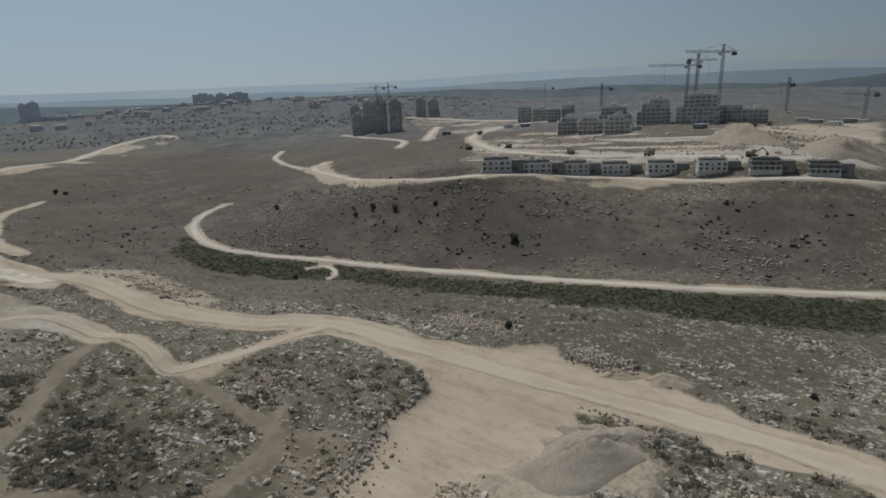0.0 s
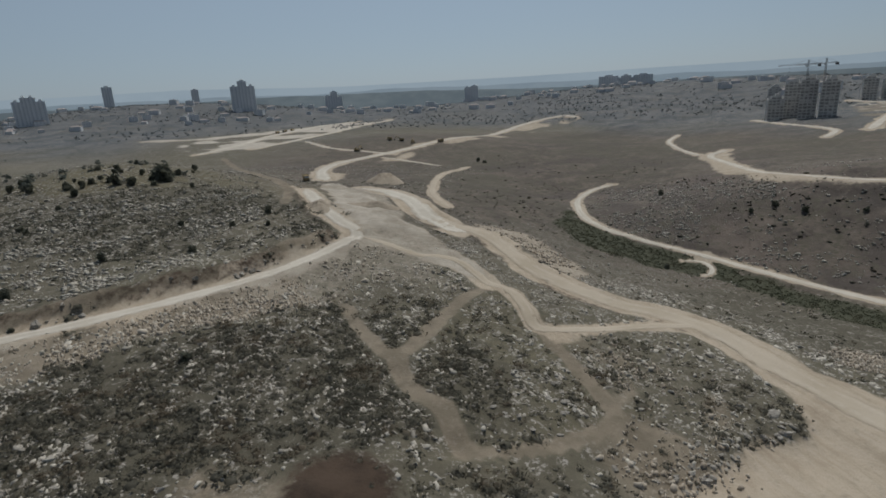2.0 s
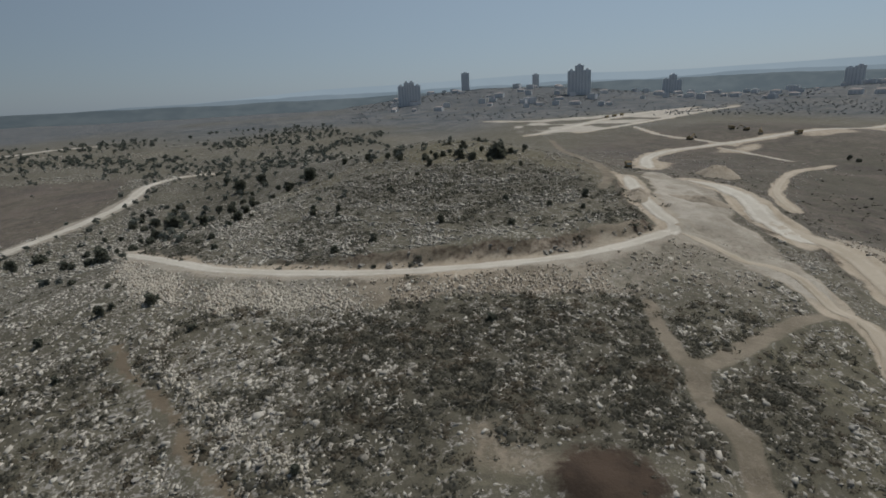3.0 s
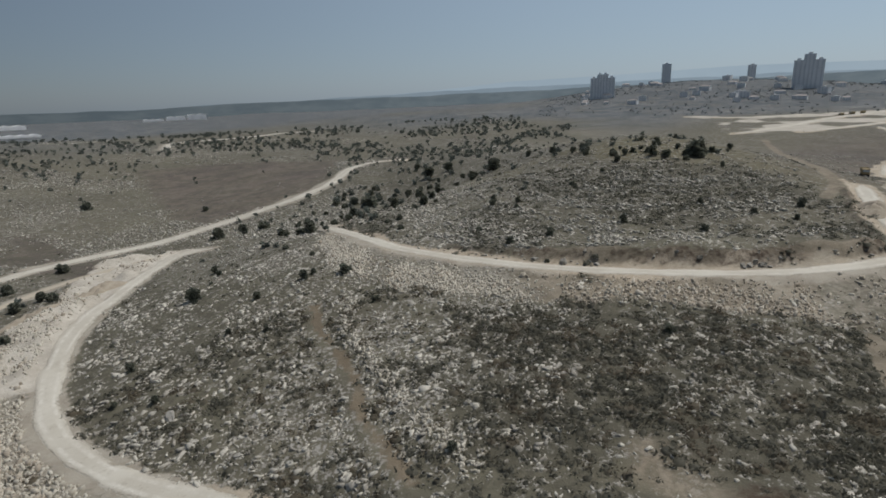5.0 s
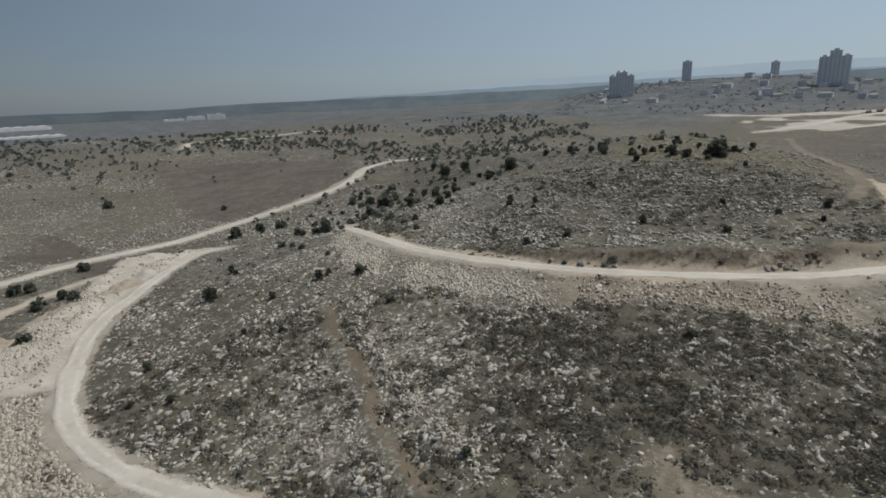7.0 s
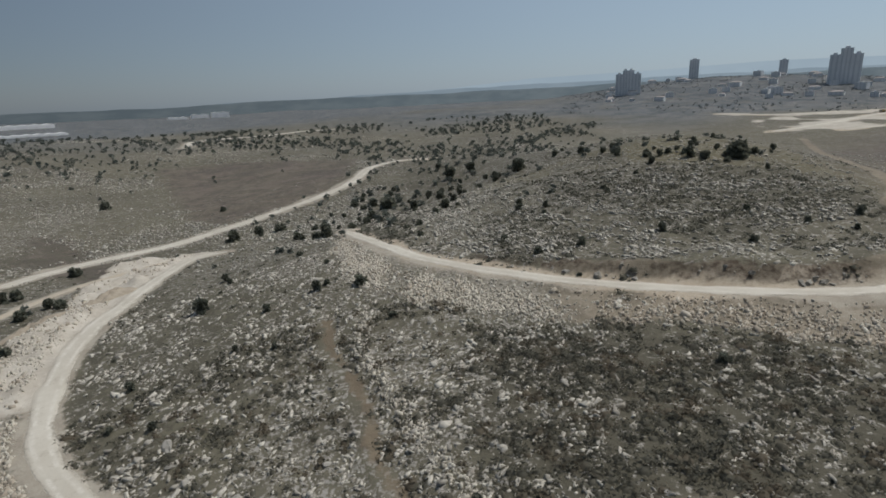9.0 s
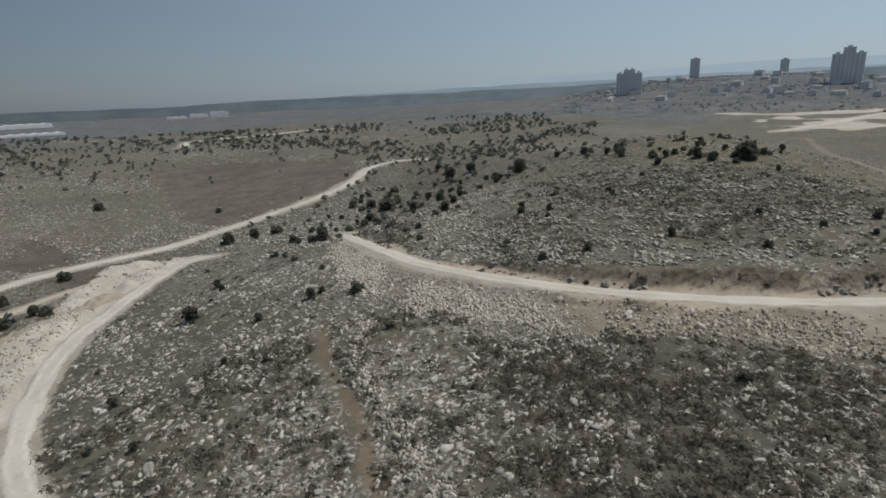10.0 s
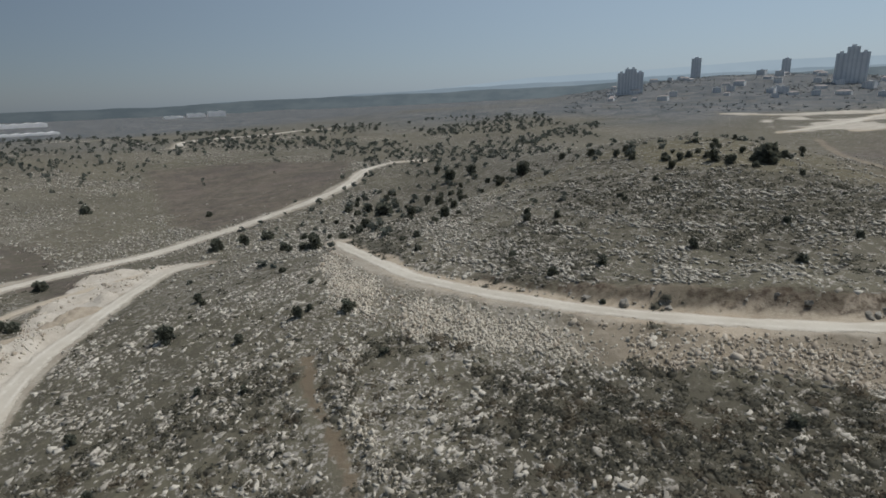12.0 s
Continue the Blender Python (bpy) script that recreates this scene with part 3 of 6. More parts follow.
for name, half, material, bank, label, q, z in ROADS:
    at, dist, best = near_road(gx, gy, q)
    flat = 1 - step(dist, half + 0.8, half + 0.8 + bank)
    gz[at] = gz[at] * (1 - flat) + (z[best] - 0.1) * flat
    road_gap[at] = np.minimum(road_gap[at], dist - half)
    if name == "foot_track":
        dry_grass[at] = np.maximum(dry_grass[at], 1 - step(dist + (fbm(gx[at], gy[at], 6, 3, 18) - 0.5) * 2.5, half * 0.6, half * 1.5))
    elif material is None:
        worn[at] = np.maximum(worn[at], 1 - step(dist + (fbm(gx[at], gy[at], 5, 3, 18) - 0.5) * 1.4, half * 0.75, half * 1.35))
    else:
        dusty_gap[at] = np.minimum(dusty_gap[at], (dist - half) * (2.6 if name == "bend_road" else 3.6 / min(half, 4.0)))
A = {k: inside(gx, gy, v, (7.0 if k in ("meadow_c", "scrub", "scrub_b", "scrub_c", "pale", "turf", "heath", "slope", "bank", "flat", "redbank", "hill", "spur", "spur_scrub", "brown_spur") else 2.0) + 0.012 * max(0.0, float(np.hypot(*np.mean(v, 0))) - 150)) for k, v in AREAS.items()}
verge = (1 - step(dusty_gap + (fbm(gx, gy, 9, 3, 15) - 0.5) * 7, 0.0, 4.5)) * 0.9
bare = np.maximum.reduce([A["yard"] * (1 - 0.45 * A["gravel"]), A["bank"] * 0.46, A["saddle"] * (0.6 + 0.4 * step(fbm(gx, gy, 16, 3, 94), 0.4, 0.6)), A["bendbank"] * 0.9, A["ridge"] * (0.1 + 0.7 * step(fbm(gx, gy, 50, 3, 16), 0.45, 0.6)), A["haulbank"] * (0.2 + 0.45 * step(fbm(gx, gy, 40, 3, 97), 0.45, 0.6)), A["rimfan"] * 0.75, A["strip"] * 0.6, A["site"] * (0.18 + 0.55 * step(-gy, 205, 250)), A["flat"] * 0.52, A["throat"] * 0.85, A["fan"] * 0.5, A["spoil"] * (0.34 + 0.03 * step(gx, 12, 34)), A["rubble"] * 0.5, verge])
cover[:, 0] = bare
cover[:, 1] = A["green"] * (road_gap > 0.5)
cover[:, 2] = (1 - dry_grass) * np.clip(0.35 + A["scrub"] * 0.65 + A["scrub_b"] * 0.65 + A["scrub_c"] * 0.3 + A["hill"] * 1.1 * (step(fbm(gx, gy, 22, 4, 101), 0.42, 0.6) - 0.3) + A["spur"] * 0.1 + A["spur_scrub"] * 0.5 + A["slope"] * 0.5 + A["meadow_b"] * 0.1 - A["heath"] * 0.25 - A["pale"] * 0.3 - A["turf"] * 0.3 - A["meadow"] * 0.5 + (fbm(gx, gy, 60, 3, 9) - 0.5) * 0.8, 0, 1) * (1 - bare)
cover_more[:, 0] = np.clip(A["gravel"] * 0.9 + A["pale"] * 0.5 + A["spoil"] * 0.5 + A["rubble"] * 0.6 - A["slope"] * 0.1 + (fbm(gx, gy, 45, 3, 11) - 0.5) * 1.0 - A["meadow"] * 0.6 - A["meadow_b"] * 0.5, 0, 1)
cover_more[:, 1] = np.maximum(np.exp(-((gx - 38) ** 2 + (gy - 46) ** 2) / 75.0), A["redbank"] * 0.3)
cover_more[:, 1] = np.maximum(cover_more[:, 1], A["spoil"] * step(gx, 24, 46) * 0.3 * step(fbm(gx, gy, 15, 3, 99), 0.4, 0.6))
for name, half, material, bank, label, q, z in ROADS:
    if name in ("hill_road", "main_road"):
        at, dist, best = near_road(gx, gy, q)
        rise = land(gx[at], gy[at]) - z[best]
        cut = step(rise, 0.15, 0.7) * step(dist, half * 0.8, half + 0.5) * (1 - step(dist, half + 4, half + 8)) * step(fbm(gx[at], gy[at], 12, 3, 19), 0.3, 0.55)
        cover_more[at, 1] = np.maximum(cover_more[at, 1], cut * 0.5)
cover_more[:, 2] = np.clip(A["turf"] * 0.9 + A["meadow"] * 0.25 + A["flat"] * 0.3 + A["spur"] * 0.45, 0, 1)
# with distance the ground takes on its painted haze colour
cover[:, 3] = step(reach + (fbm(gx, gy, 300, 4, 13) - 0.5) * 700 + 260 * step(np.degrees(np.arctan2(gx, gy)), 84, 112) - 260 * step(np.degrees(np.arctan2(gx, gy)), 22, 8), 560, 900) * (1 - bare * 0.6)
cover_last[:, 1] = np.maximum.reduce([worn, A["site"] * (0.25 + 0.5 * step(fbm(gx, gy * 0.5, 30, 3, 95), 0.4, 0.6)), A["spoil"] * step(gx, 10, 30) * 0.85, A["redbank"] * 0.9, A["brown_spur"] * 0.75 * step(fbm(gx, gy, 9, 3, 107), 0.36, 0.6), A["fan"] * 0.6, A["flat"] * 0.75 * step(fbm(gx, gy, 12, 3, 98), 0.3, 0.55)])
cover_last[:, 3] = dry_grass * (0.45 + 0.5 * fbm(gx, gy, 8, 3, 112))
cover_more[:, 3] = np.maximum.reduce([A["site"] * 0.6 * step(fbm((-0.63 * gx - 0.77 * gy) * 0.22, 0.77 * gx - 0.63 * gy, 15, 4, 109), 0.52, 0.6), A["bendbank"] * 0.95, A["saddle"] * 0.5 * step(fbm(gx, gy, 16, 3, 94), 0.36, 0.56), A["ridge"] * 0.85 * step(fbm(gx, gy, 50, 3, 16), 0.36, 0.5)])
cover_last[:, 2] = np.maximum.reduce([A["saddle"], A["bank"], A["bendbank"], A["spoil"] * step(gx, 40, 22), A["strip"] * 0.5, step(-gx, 25, 45)])
cover_last[:, 0] = np.clip(A["heath"] + 0.75 * A["meadow"] + A["meadow_b"] + A["meadow_c"] + 0.8 * step(np.hypot(gx - 420, gy - 150), 330, 200), 0, 1)
# above the hill road the slope is cut back to a low broken face
line = next(r[5] for r in ROADS if r[0] == "hill_road")
at, dist, best = near_road(gx, gy, line)
run = np.gradient(line, axis=0)
above = run[best, 0] * (gy[at] - line[best, 1]) - run[best, 1] * (gx[at] - line[best, 0]) > 0
along = step(line[best, 0], 2, 45) * step(line[best, 0], 120, 106) * (0.55 + 0.9 * fbm(gx[at], gy[at], 9, 3, 103))
gz[at] += above * along * 2.6 * step(dist, 4.0, 6.4) * (1 - step(dist, 9, 25))
face = above * step(along, 0.1, 0.5) * step(dist, 3.0, 4.0) * (1 - step(dist + (fbm(gx[at], gy[at], 5, 3, 104) - 0.5) * 3, 6.0, 8.5))
cover_last[at, 1] = np.maximum(cover_last[at, 1], face * 0.95)
cover[at, 2] *= 1 - face
# the yard lies in a shallow cut, away from the road through it
road_line = next(r[5] for r in ROADS if r[0] == "main_road")
at, dist, best = near_road(gx, gy, road_line)
lower = np.ones(len(gx))
lower[at] = step(dist, 5, 14)
gz -= 1.7 * A["yard"] * lower * (1 - A["gravel"])
gz += A["saddle"] * (fbm(gx, gy, 14, 3, 91) - 0.5) * 4.5 * step(road_gap, 0, 5) + A["bendbank"] * (fbm(gx, gy, 9, 3, 92) - 0.35) * 5.0 * step(road_gap, 0, 4) + A["spoil"] * (fbm(gx, gy, 8, 2, 93) - 0.5) * 1.5 * step(road_gap, 0, 4)
# heaps of sand at the edge of the yard
for hx, hy, high, spread in ((80, -29, 1.0, 6.0), (37, 45, 1.6, 4.0), (33, 48, 1.0, 3.0), (104, 52, -0.8, 3.0)):
    gz += high * np.exp(-((gx - hx) ** 2 + (gy - hy) ** 2) / (2 * spread**2))
NX, NY = len(GX), len(GY)


def ground_z(x, y):
    """The height of the finished ground."""
    x, y = np.atleast_1d(np.asarray(x, float)), np.atleast_1d(np.asarray(y, float))
    i, j = np.clip(np.searchsorted(GX, x) - 1, 0, NX - 2), np.clip(np.searchsorted(GY, y) - 1, 0, NY - 2)
    u, v = (x - GX[i]) / (GX[i + 1] - GX[i]), (y - GY[j]) / (GY[j + 1] - GY[j])
    a, b, c, d = (gz[(j + dj) * NX + i + di] for dj, di in ((0, 0), (0, 1), (1, 0), (1, 1)))
    return a * (1 - u) * (1 - v) + b * u * (1 - v) + c * (1 - u) * v + d * u * v


def cell_size(x, y):
    i, j = np.clip(np.searchsorted(GX, x) - 1, 0, NX - 2), np.clip(np.searchsorted(GY, y) - 1, 0, NY - 2)
    return np.maximum(GX[i + 1] - GX[i], GY[j + 1] - GY[j])


def look_up(layer, x, y):
    i, j = np.clip(np.searchsorted(GX, x), 0, NX - 1), np.clip(np.searchsorted(GY, y), 0, NY - 1)
    return layer[j * NX + i]


def build_ground():
    me = bpy.data.meshes.new("ground")
    k = (np.arange(NY - 1)[:, None] * NX + np.arange(NX - 1)[None]).ravel()
    quads = np.stack([k, k + 1, k + NX + 1, k + NX], 1)
    me.vertices.add(len(gx))
    me.vertices.foreach_set("co", np.stack([gx, gy, gz], 1).astype(np.float32).ravel())
    me.loops.add(quads.size)
    me.loops.foreach_set("vertex_index", quads.ravel().astype(np.int32))
    me.polygons.add(len(quads))
    me.polygons.foreach_set("loop_start", np.arange(0, quads.size, 4, dtype=np.int32))
    me.polygons.foreach_set("use_smooth", np.ones(len(quads), bool))
    for name, layer in (("cover", cover), ("cover_more", cover_more), ("cover_last", cover_last)):
        me.attributes.new(name, "FLOAT_COLOR", "POINT").data.foreach_set("color", layer.ravel())
    me.update(calc_edges=True)
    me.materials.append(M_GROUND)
    tagged(new("ground", me), "dry stony hillsides with dwarf scrub and bare earth", "ground", kind="structure")


def build_road(name, half, material, label, q, z):
    tang = np.gradient(q, axis=0)
    tang /= np.hypot(*tang.T)[:, None] + 1e-9
    side = np.stack([tang[:, 1], -tang[:, 0]], 1)
    run = np.concatenate([[0], np.cumsum(np.hypot(*np.diff(q, axis=0).T))])
    across = np.array([-1.0, -0.8, -0.5, 0.0, 0.5, 0.8, 1.0])
    left, right = (half * (0.6 + 0.75 * fbm(run, run * 0 + 7 * k + len(name), 9, 4, 20 + k)) for k in (0, 1))
    taper = np.where(run < run[-1] / 2, 0.9 if name == "main_road" else 0.3, 0.75 if name == "crown_road" else 0.3)
    taper = taper + (1 - taper) * np.minimum(step(run, 0, 3 * half), step(run[-1] - run, 0, 3 * half))
    left, right = left * taper, right * taper
    rows = []
    for a in across:
        p = q + side * (np.where(a < 0, left, right) * a)[:, None]
        lift = 0.05 + 0.006 * (len(name) % 7) + 0.035 * cell_size(p[:, 0], p[:, 1])
        lift = lift * (1.0 if abs(a) < 0.8 else 0.4) - (0.2 if abs(a) == 1 else 0.0)
        rows.append(np.column_stack([p, ground_z(p[:, 0], p[:, 1]) + lift]))
    v, n, w = np.stack(rows, 1).reshape(-1, 3), len(q), len(across)
    k = (np.arange(n - 1)[:, None] * w + np.arange(w - 1)[None]).ravel()
    ob = mesh_object(name, v, np.stack([k, k + 1, k + w + 1, k + w], 1), material, smooth=True)
    colour = np.zeros((len(v), 4), np.float32)
    colour[:, 0], colour[:, 3] = np.tile(np.abs(across), n), 1
    ob.data.attributes.new("across", "FLOAT_COLOR", "POINT").data.foreach_set("color", colour.ravel())
    tagged(ob, label, "road", kind="structure")


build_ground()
for name, half, material, bank, label, q, z in (r for r in ROADS if r[2]):
    build_road(name, half, material, label, q, z)


def build_ridge(name, label, material, radius, heights, seed, size, rough):
    """A far ridge: yaw (degrees, to the left of +y) and height of the crest along it."""
    yaw = np.arange(75, -165, -0.4)
    crest = np.interp(-yaw, [-h[0] for h in heights], [h[1] for h in heights])
    crest = crest + (fbm(yaw * 60, yaw * 0, size, 5, seed) - 0.5) * rough
    a = np.radians(yaw)
    x, y = -np.sin(a), np.cos(a)
    rows = [np.column_stack([x * r, y * r, -60 + (crest + 60) * k]) for r, k in ((radius - 380, 0.0), (radius - 200, 0.55), (radius - 70, 0.9), (radius, 1.0), (radius + 120, 0.0))]
    v, n, w = np.stack(rows, 1).reshape(-1, 3), len(yaw), len(rows)
    k = (np.arange(n - 1)[:, None] * w + np.arange(w - 1)[None]).ravel()
    tagged(mesh_object(name, v, np.stack([k, k + w, k + w + 1, k + 1], 1), material, smooth=True), label, "hills", kind="structure")


def crest(radius, slopes):
    """Crest heights at that distance from the angles, in degrees, at which they stand over the eye."""
    return [(yaw, 50 + radius * math.tan(radians(e))) for yaw, e in slopes]


RANGE = [(75, -0.6), (37, -0.5), (25, -0.35), (10, 0.1), (-1, 0.6), (-9, 1.25), (-29, 1.6), (-46, 1.4), (-62, 1.6), (-78, 1.7), (-90, 1.7), (-100, 1.95), (-111, 2.05), (-121, 1.9), (-131, 1.45), (-165, 0.8)]
WOODS = [(75, 0), (37, -0.05), (25, 0.0), (15, 0.1), (-1, 0.2), (-13, 0.3), (-28, 0.6), (-40, 0.65), (-51, 0.65), (-66, 0.3), (-74, 0.4), (-81, 0.45), (-95, 0.6), (-106, 0.2), (-111, 0.35), (-121, 0.1), (-126, -0.2), (-132, 0.35), (-165, 0.2)]
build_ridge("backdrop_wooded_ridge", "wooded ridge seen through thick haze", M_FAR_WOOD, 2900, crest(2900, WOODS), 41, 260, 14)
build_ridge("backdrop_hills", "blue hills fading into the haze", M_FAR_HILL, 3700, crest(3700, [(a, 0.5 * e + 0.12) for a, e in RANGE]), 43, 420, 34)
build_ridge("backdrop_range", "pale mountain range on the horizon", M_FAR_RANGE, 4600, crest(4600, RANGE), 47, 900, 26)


# ---- stones and scrub ----
rng = np.random.default_rng(4)


def stone_shapes(count, squash, seed):
    """Uneven angular blocks, narrower at the top, on twelve triangles."""
    r, out = np.random.default_rng(seed), []
    v = np.array([(-1, -1, -1), (1, -1, -1), (1, 1, -1), (-1, 1, -1), (-1, -1, 1), (1, -1, 1), (1, 1, 1), (-1, 1, 1)], float)
    f = np.array([(0, 2, 1), (0, 3, 2), (4, 5, 6), (4, 6, 7), (0, 1, 5), (0, 5, 4), (1, 2, 6), (1, 6, 5), (2, 3, 7), (2, 7, 6), (3, 0, 4), (3, 4, 7)])
    for _ in range(count):
        w = v * r.uniform(0.45, 1.1, v.shape) * np.where(v[:, 2:] > 0, r.uniform(0.45, 0.9), 1.0)
        w[:, 2] = v[:, 2] * squash * r.uniform(0.5, 1.1, 8)
        w[:, 2] += w[:, 0] * r.normal(0, 0.3) + w[:, 1] * r.normal(0, 0.3)
        out.append(w * (1, r.uniform(0.35, 0.7), 1))
    return out, f


def slab_shapes(count, seed):
    """Plainer stones on ten triangles, for those far off."""
    r, out = np.random.default_rng(seed), []
    for _ in range(count):
        ring = [(math.cos(a) * r.uniform(0.6, 1.0), math.sin(a) * r.uniform(0.3, 0.6), r.uniform(0.1, 0.45)) for a in np.arange(5) * math.tau / 5]
        out.append(np.array(ring + [(r.uniform(-0.3, 0.3), r.uniform(-0.2, 0.2), r.uniform(0.4, 0.7)), (0, 0, -0.2)]))
    f = [(k, (k + 1) % 5, 5) for k in range(5)] + [((k + 1) % 5, k, 6) for k in range(5)]
    return out, np.array(f)


def tuft_shapes(count, leaves, seed, tall=0.7, blade=0.13):
    """Low shrubs: a lumpy cushion with many small blades that stand out of it."""
    r, out = np.random.default_rng(seed), []
    ring = [(k, (k + 1) % 6) for k in range(6)]
    core = 0.8 if leaves > 10 else 1.0
    f = [(a, b, 6 + b) for a, b in ring] + [(a, 6 + b, 6 + a) for a, b in ring] + [(6 + a, 6 + b, 12) for a, b in ring]
    f += [(13 + 3 * k, 14 + 3 * k, 15 + 3 * k) for k in range(leaves)]
    for _ in range(count):
        v = [(math.cos(k * math.tau / 6) * r.uniform(0.45, 0.85), math.sin(k * math.tau / 6) * r.uniform(0.45, 0.85), -0.1) for k in range(6)]
        v += [(math.cos(k * math.tau / 6) * r.uniform(0.35, 0.6), math.sin(k * math.tau / 6) * r.uniform(0.35, 0.6), tall * r.uniform(0.4, 0.75)) for k in range(6)]
        v += [(r.uniform(-0.2, 0.2), r.uniform(-0.2, 0.2), tall * r.uniform(0.7, 0.95))]
        v = [(a * core, b * core, c * core) for a, b, c in v]
        for _ in range(leaves):
            a, h = r.uniform(0, math.tau), r.uniform(0.1, 1)
            d = math.sqrt(max(0.02, 1 - h * h)) * r.uniform(0.7, 1.05)
            c = np.array((math.cos(a) * d, math.sin(a) * d, h * tall))
            v += [tuple(c + r.normal(0, blade, 3)) for _ in range(3)]
        out.append(np.array(v))
    return out, np.array(f)


def scatter(name, shapes, faces, x, y, size, sink, material, label, category, turn=None):
    """One sheet of many pieces, each turned, sized and set on the ground."""
    n, k = len(x), len(shapes[0])
    pick = rng.integers(0, len(shapes), n)
    turn = rng.uniform(0, math.tau, n) if turn is None else turn
    v = np.array(shapes)[pick] * size[:, None, None]
    c, s = np.cos(turn)[:, None], np.sin(turn)[:, None]
    v = np.stack([v[..., 0] * c - v[..., 1] * s + x[:, None], v[..., 0] * s + v[..., 1] * c + y[:, None], v[..., 2] + (ground_z(x, y) - size * sink)[:, None]], -1)
    f = (faces[None] + (np.arange(n) * k)[:, None, None]).reshape(-1, faces.shape[1])
    me = bpy.data.meshes.new(name)
    me.vertices.add(n * k)
    me.vertices.foreach_set("co", v.astype(np.float32).ravel())
    me.loops.add(f.size)
    me.loops.foreach_set("vertex_index", f.astype(np.int32).ravel())
    me.polygons.add(len(f))
    me.polygons.foreach_set("loop_start", np.arange(0, f.size, f.shape[1], dtype=np.int32))
    me.update(calc_edges=True)
    me.materials.append(material)
    return tagged(new(name, me), label, category, kind="stuff")


def along_slope(x, y, spread):
    """The direction of the contour at each place, a little at random."""
    dx = ground_z(x + 6, y) - ground_z(x - 6, y)
    dy = ground_z(x, y + 6) - ground_z(x, y - 6)
    return np.arctan2(dx, -dy) + rng.normal(0, spread, len(x))


def ledges(x, y, most, strike=None):
    """Each place becomes a broken ledge of stones that runs along the slope."""
    n = rng.integers(3, most, len(x))
    turn = np.repeat(along_slope(x, y, 0.35) if strike is None else rng.normal(radians(strike), 0.35, len(x)), n)
    u, v = rng.normal(0, 1.0, n.sum()) * np.repeat(rng.uniform(0.7, 2.2, len(x)), n), rng.normal(0, 0.45, n.sum())
    px, py = np.repeat(x, n) + u * np.cos(turn) - v * np.sin(turn), np.repeat(y, n) + u * np.sin(turn) + v * np.cos(turn)
    keep = (look_up(road_gap, px, py) > 0.6) & (look_up(cover[:, 0], px, py) < 0.5)
    return px[keep], py[keep], turn[keep] + rng.normal(0, 0.4, keep.sum())


def sow(count, chance, box_=(-175, 330, -215, 330)):
    """Places in the box, kept by chance(x, y)."""
    x, y = rng.uniform(box_[0], box_[1], count), rng.uniform(box_[2], box_[3], count)
    keep = (rng.random(count) < chance(x, y)) & (look_up(road_gap, x, y) > 0.5)
    return x[keep], y[keep]


AREA_STACK = {k: A[k] for k in AREAS}


def a_(name, x, y):
    return look_up(AREA_STACK[name], x, y)


def rock_chance(x, y):
    # outcrops follow the beds of rock along the slope
    patch = step(0.6 * fbm(x, y, 9, 4, 61) + 0.4 * fbm(x * 0.4, look_up(gz, x, y) * 9, 6, 3, 62), 0.44, 0.6)
    c = 0.1 + 0.8 * patch + 0.36 * a_("pale", x, y) + 0.16 * (x < 16) * (y < 165) + 0.08 * np.maximum(a_("scrub", x, y), a_("scrub_b", x, y)) - 0.6 * a_("slope", x, y) * step(y, -100, -60) + 0.3 * (y > 190) * step(-x, 20, 80)
    c = np.maximum(c, 0.04) * (1 - 0.65 * a_("hill", x, y))
    c = c * (1 - a_("turf", x, y) * 0.75) * (1 - a_("meadow", x, y) * 0.9) * (1 - a_("meadow_b", x, y) * 0.95) * (1 - a_("meadow_c", x, y)) * (1 - a_("heath", x, y) * (0.97 - 0.92 * step(fbm(x, y, 26, 4, 69), 0.48, 0.6))) * (1 - a_("green", x, y)) * (1 - a_("flat", x, y) * 0.8)
    return c * (1 - np.clip(look_up(cover[:, 0], x, y) * 1.6, 0, 1)) * (1 - np.clip(look_up(cover_more[:, 1], x, y) * 2, 0, 1))


def far_from_eye(x, y, lo, hi):
    d = np.hypot(x, y - 12)
    return (d > lo) & (d < hi)


x, y = sow(84000, lambda x, y: rock_chance(x, y) * far_from_eye(x, y, 30, 165), (-165, 165, -120, 177))
shapes, faces = stone_shapes(30, 0.3, 5)
scatter("limestone_rocks", shapes, faces, x, y, rng.lognormal(-1.2, 0.55, len(x)).clip(0.16, 1.0), 0.0, M_STONE, "weathered grey limestone rocks strewn over the hillside", "rocks")
x, y = sow(12500, lambda x, y: rock_chance(x, y) * far_from_eye(x, y, 30, 165), (-165, 165, -120, 177))
x, y, turn = ledges(x, y, 12, 48)
scatter("limestone_ledges", shapes, faces, x, y, rng.lognormal(-0.85, 0.45, len(x)).clip(0.2, 1.2), 0.05, M_STONE, "broken grey limestone ledges along the slope", "rocks", turn)
x, y = sow(19000, lambda x, y: rock_chance(x, y) * far_from_eye(x, y, 165, 400), (-260, 330, -220, 400))
shapes, faces = slab_shapes(8, 9)
x, y, turn = ledges(x, y, 5)
scatter("limestone_outcrops", shapes, faces, x, y, rng.lognormal(-0.85, 0.42, len(x)).clip(0.25, 1.2), 0.05, M_STONE, "pale limestone outcrops on the slopes beyond the road", "rocks", turn)


M_LEDGE = plain_material("sun-bleached limestone ledges", (0.42, 0.39, 0.333), (0.6, 0.565, 0.492), 1.2, 0.9, 0.0, 0.06)
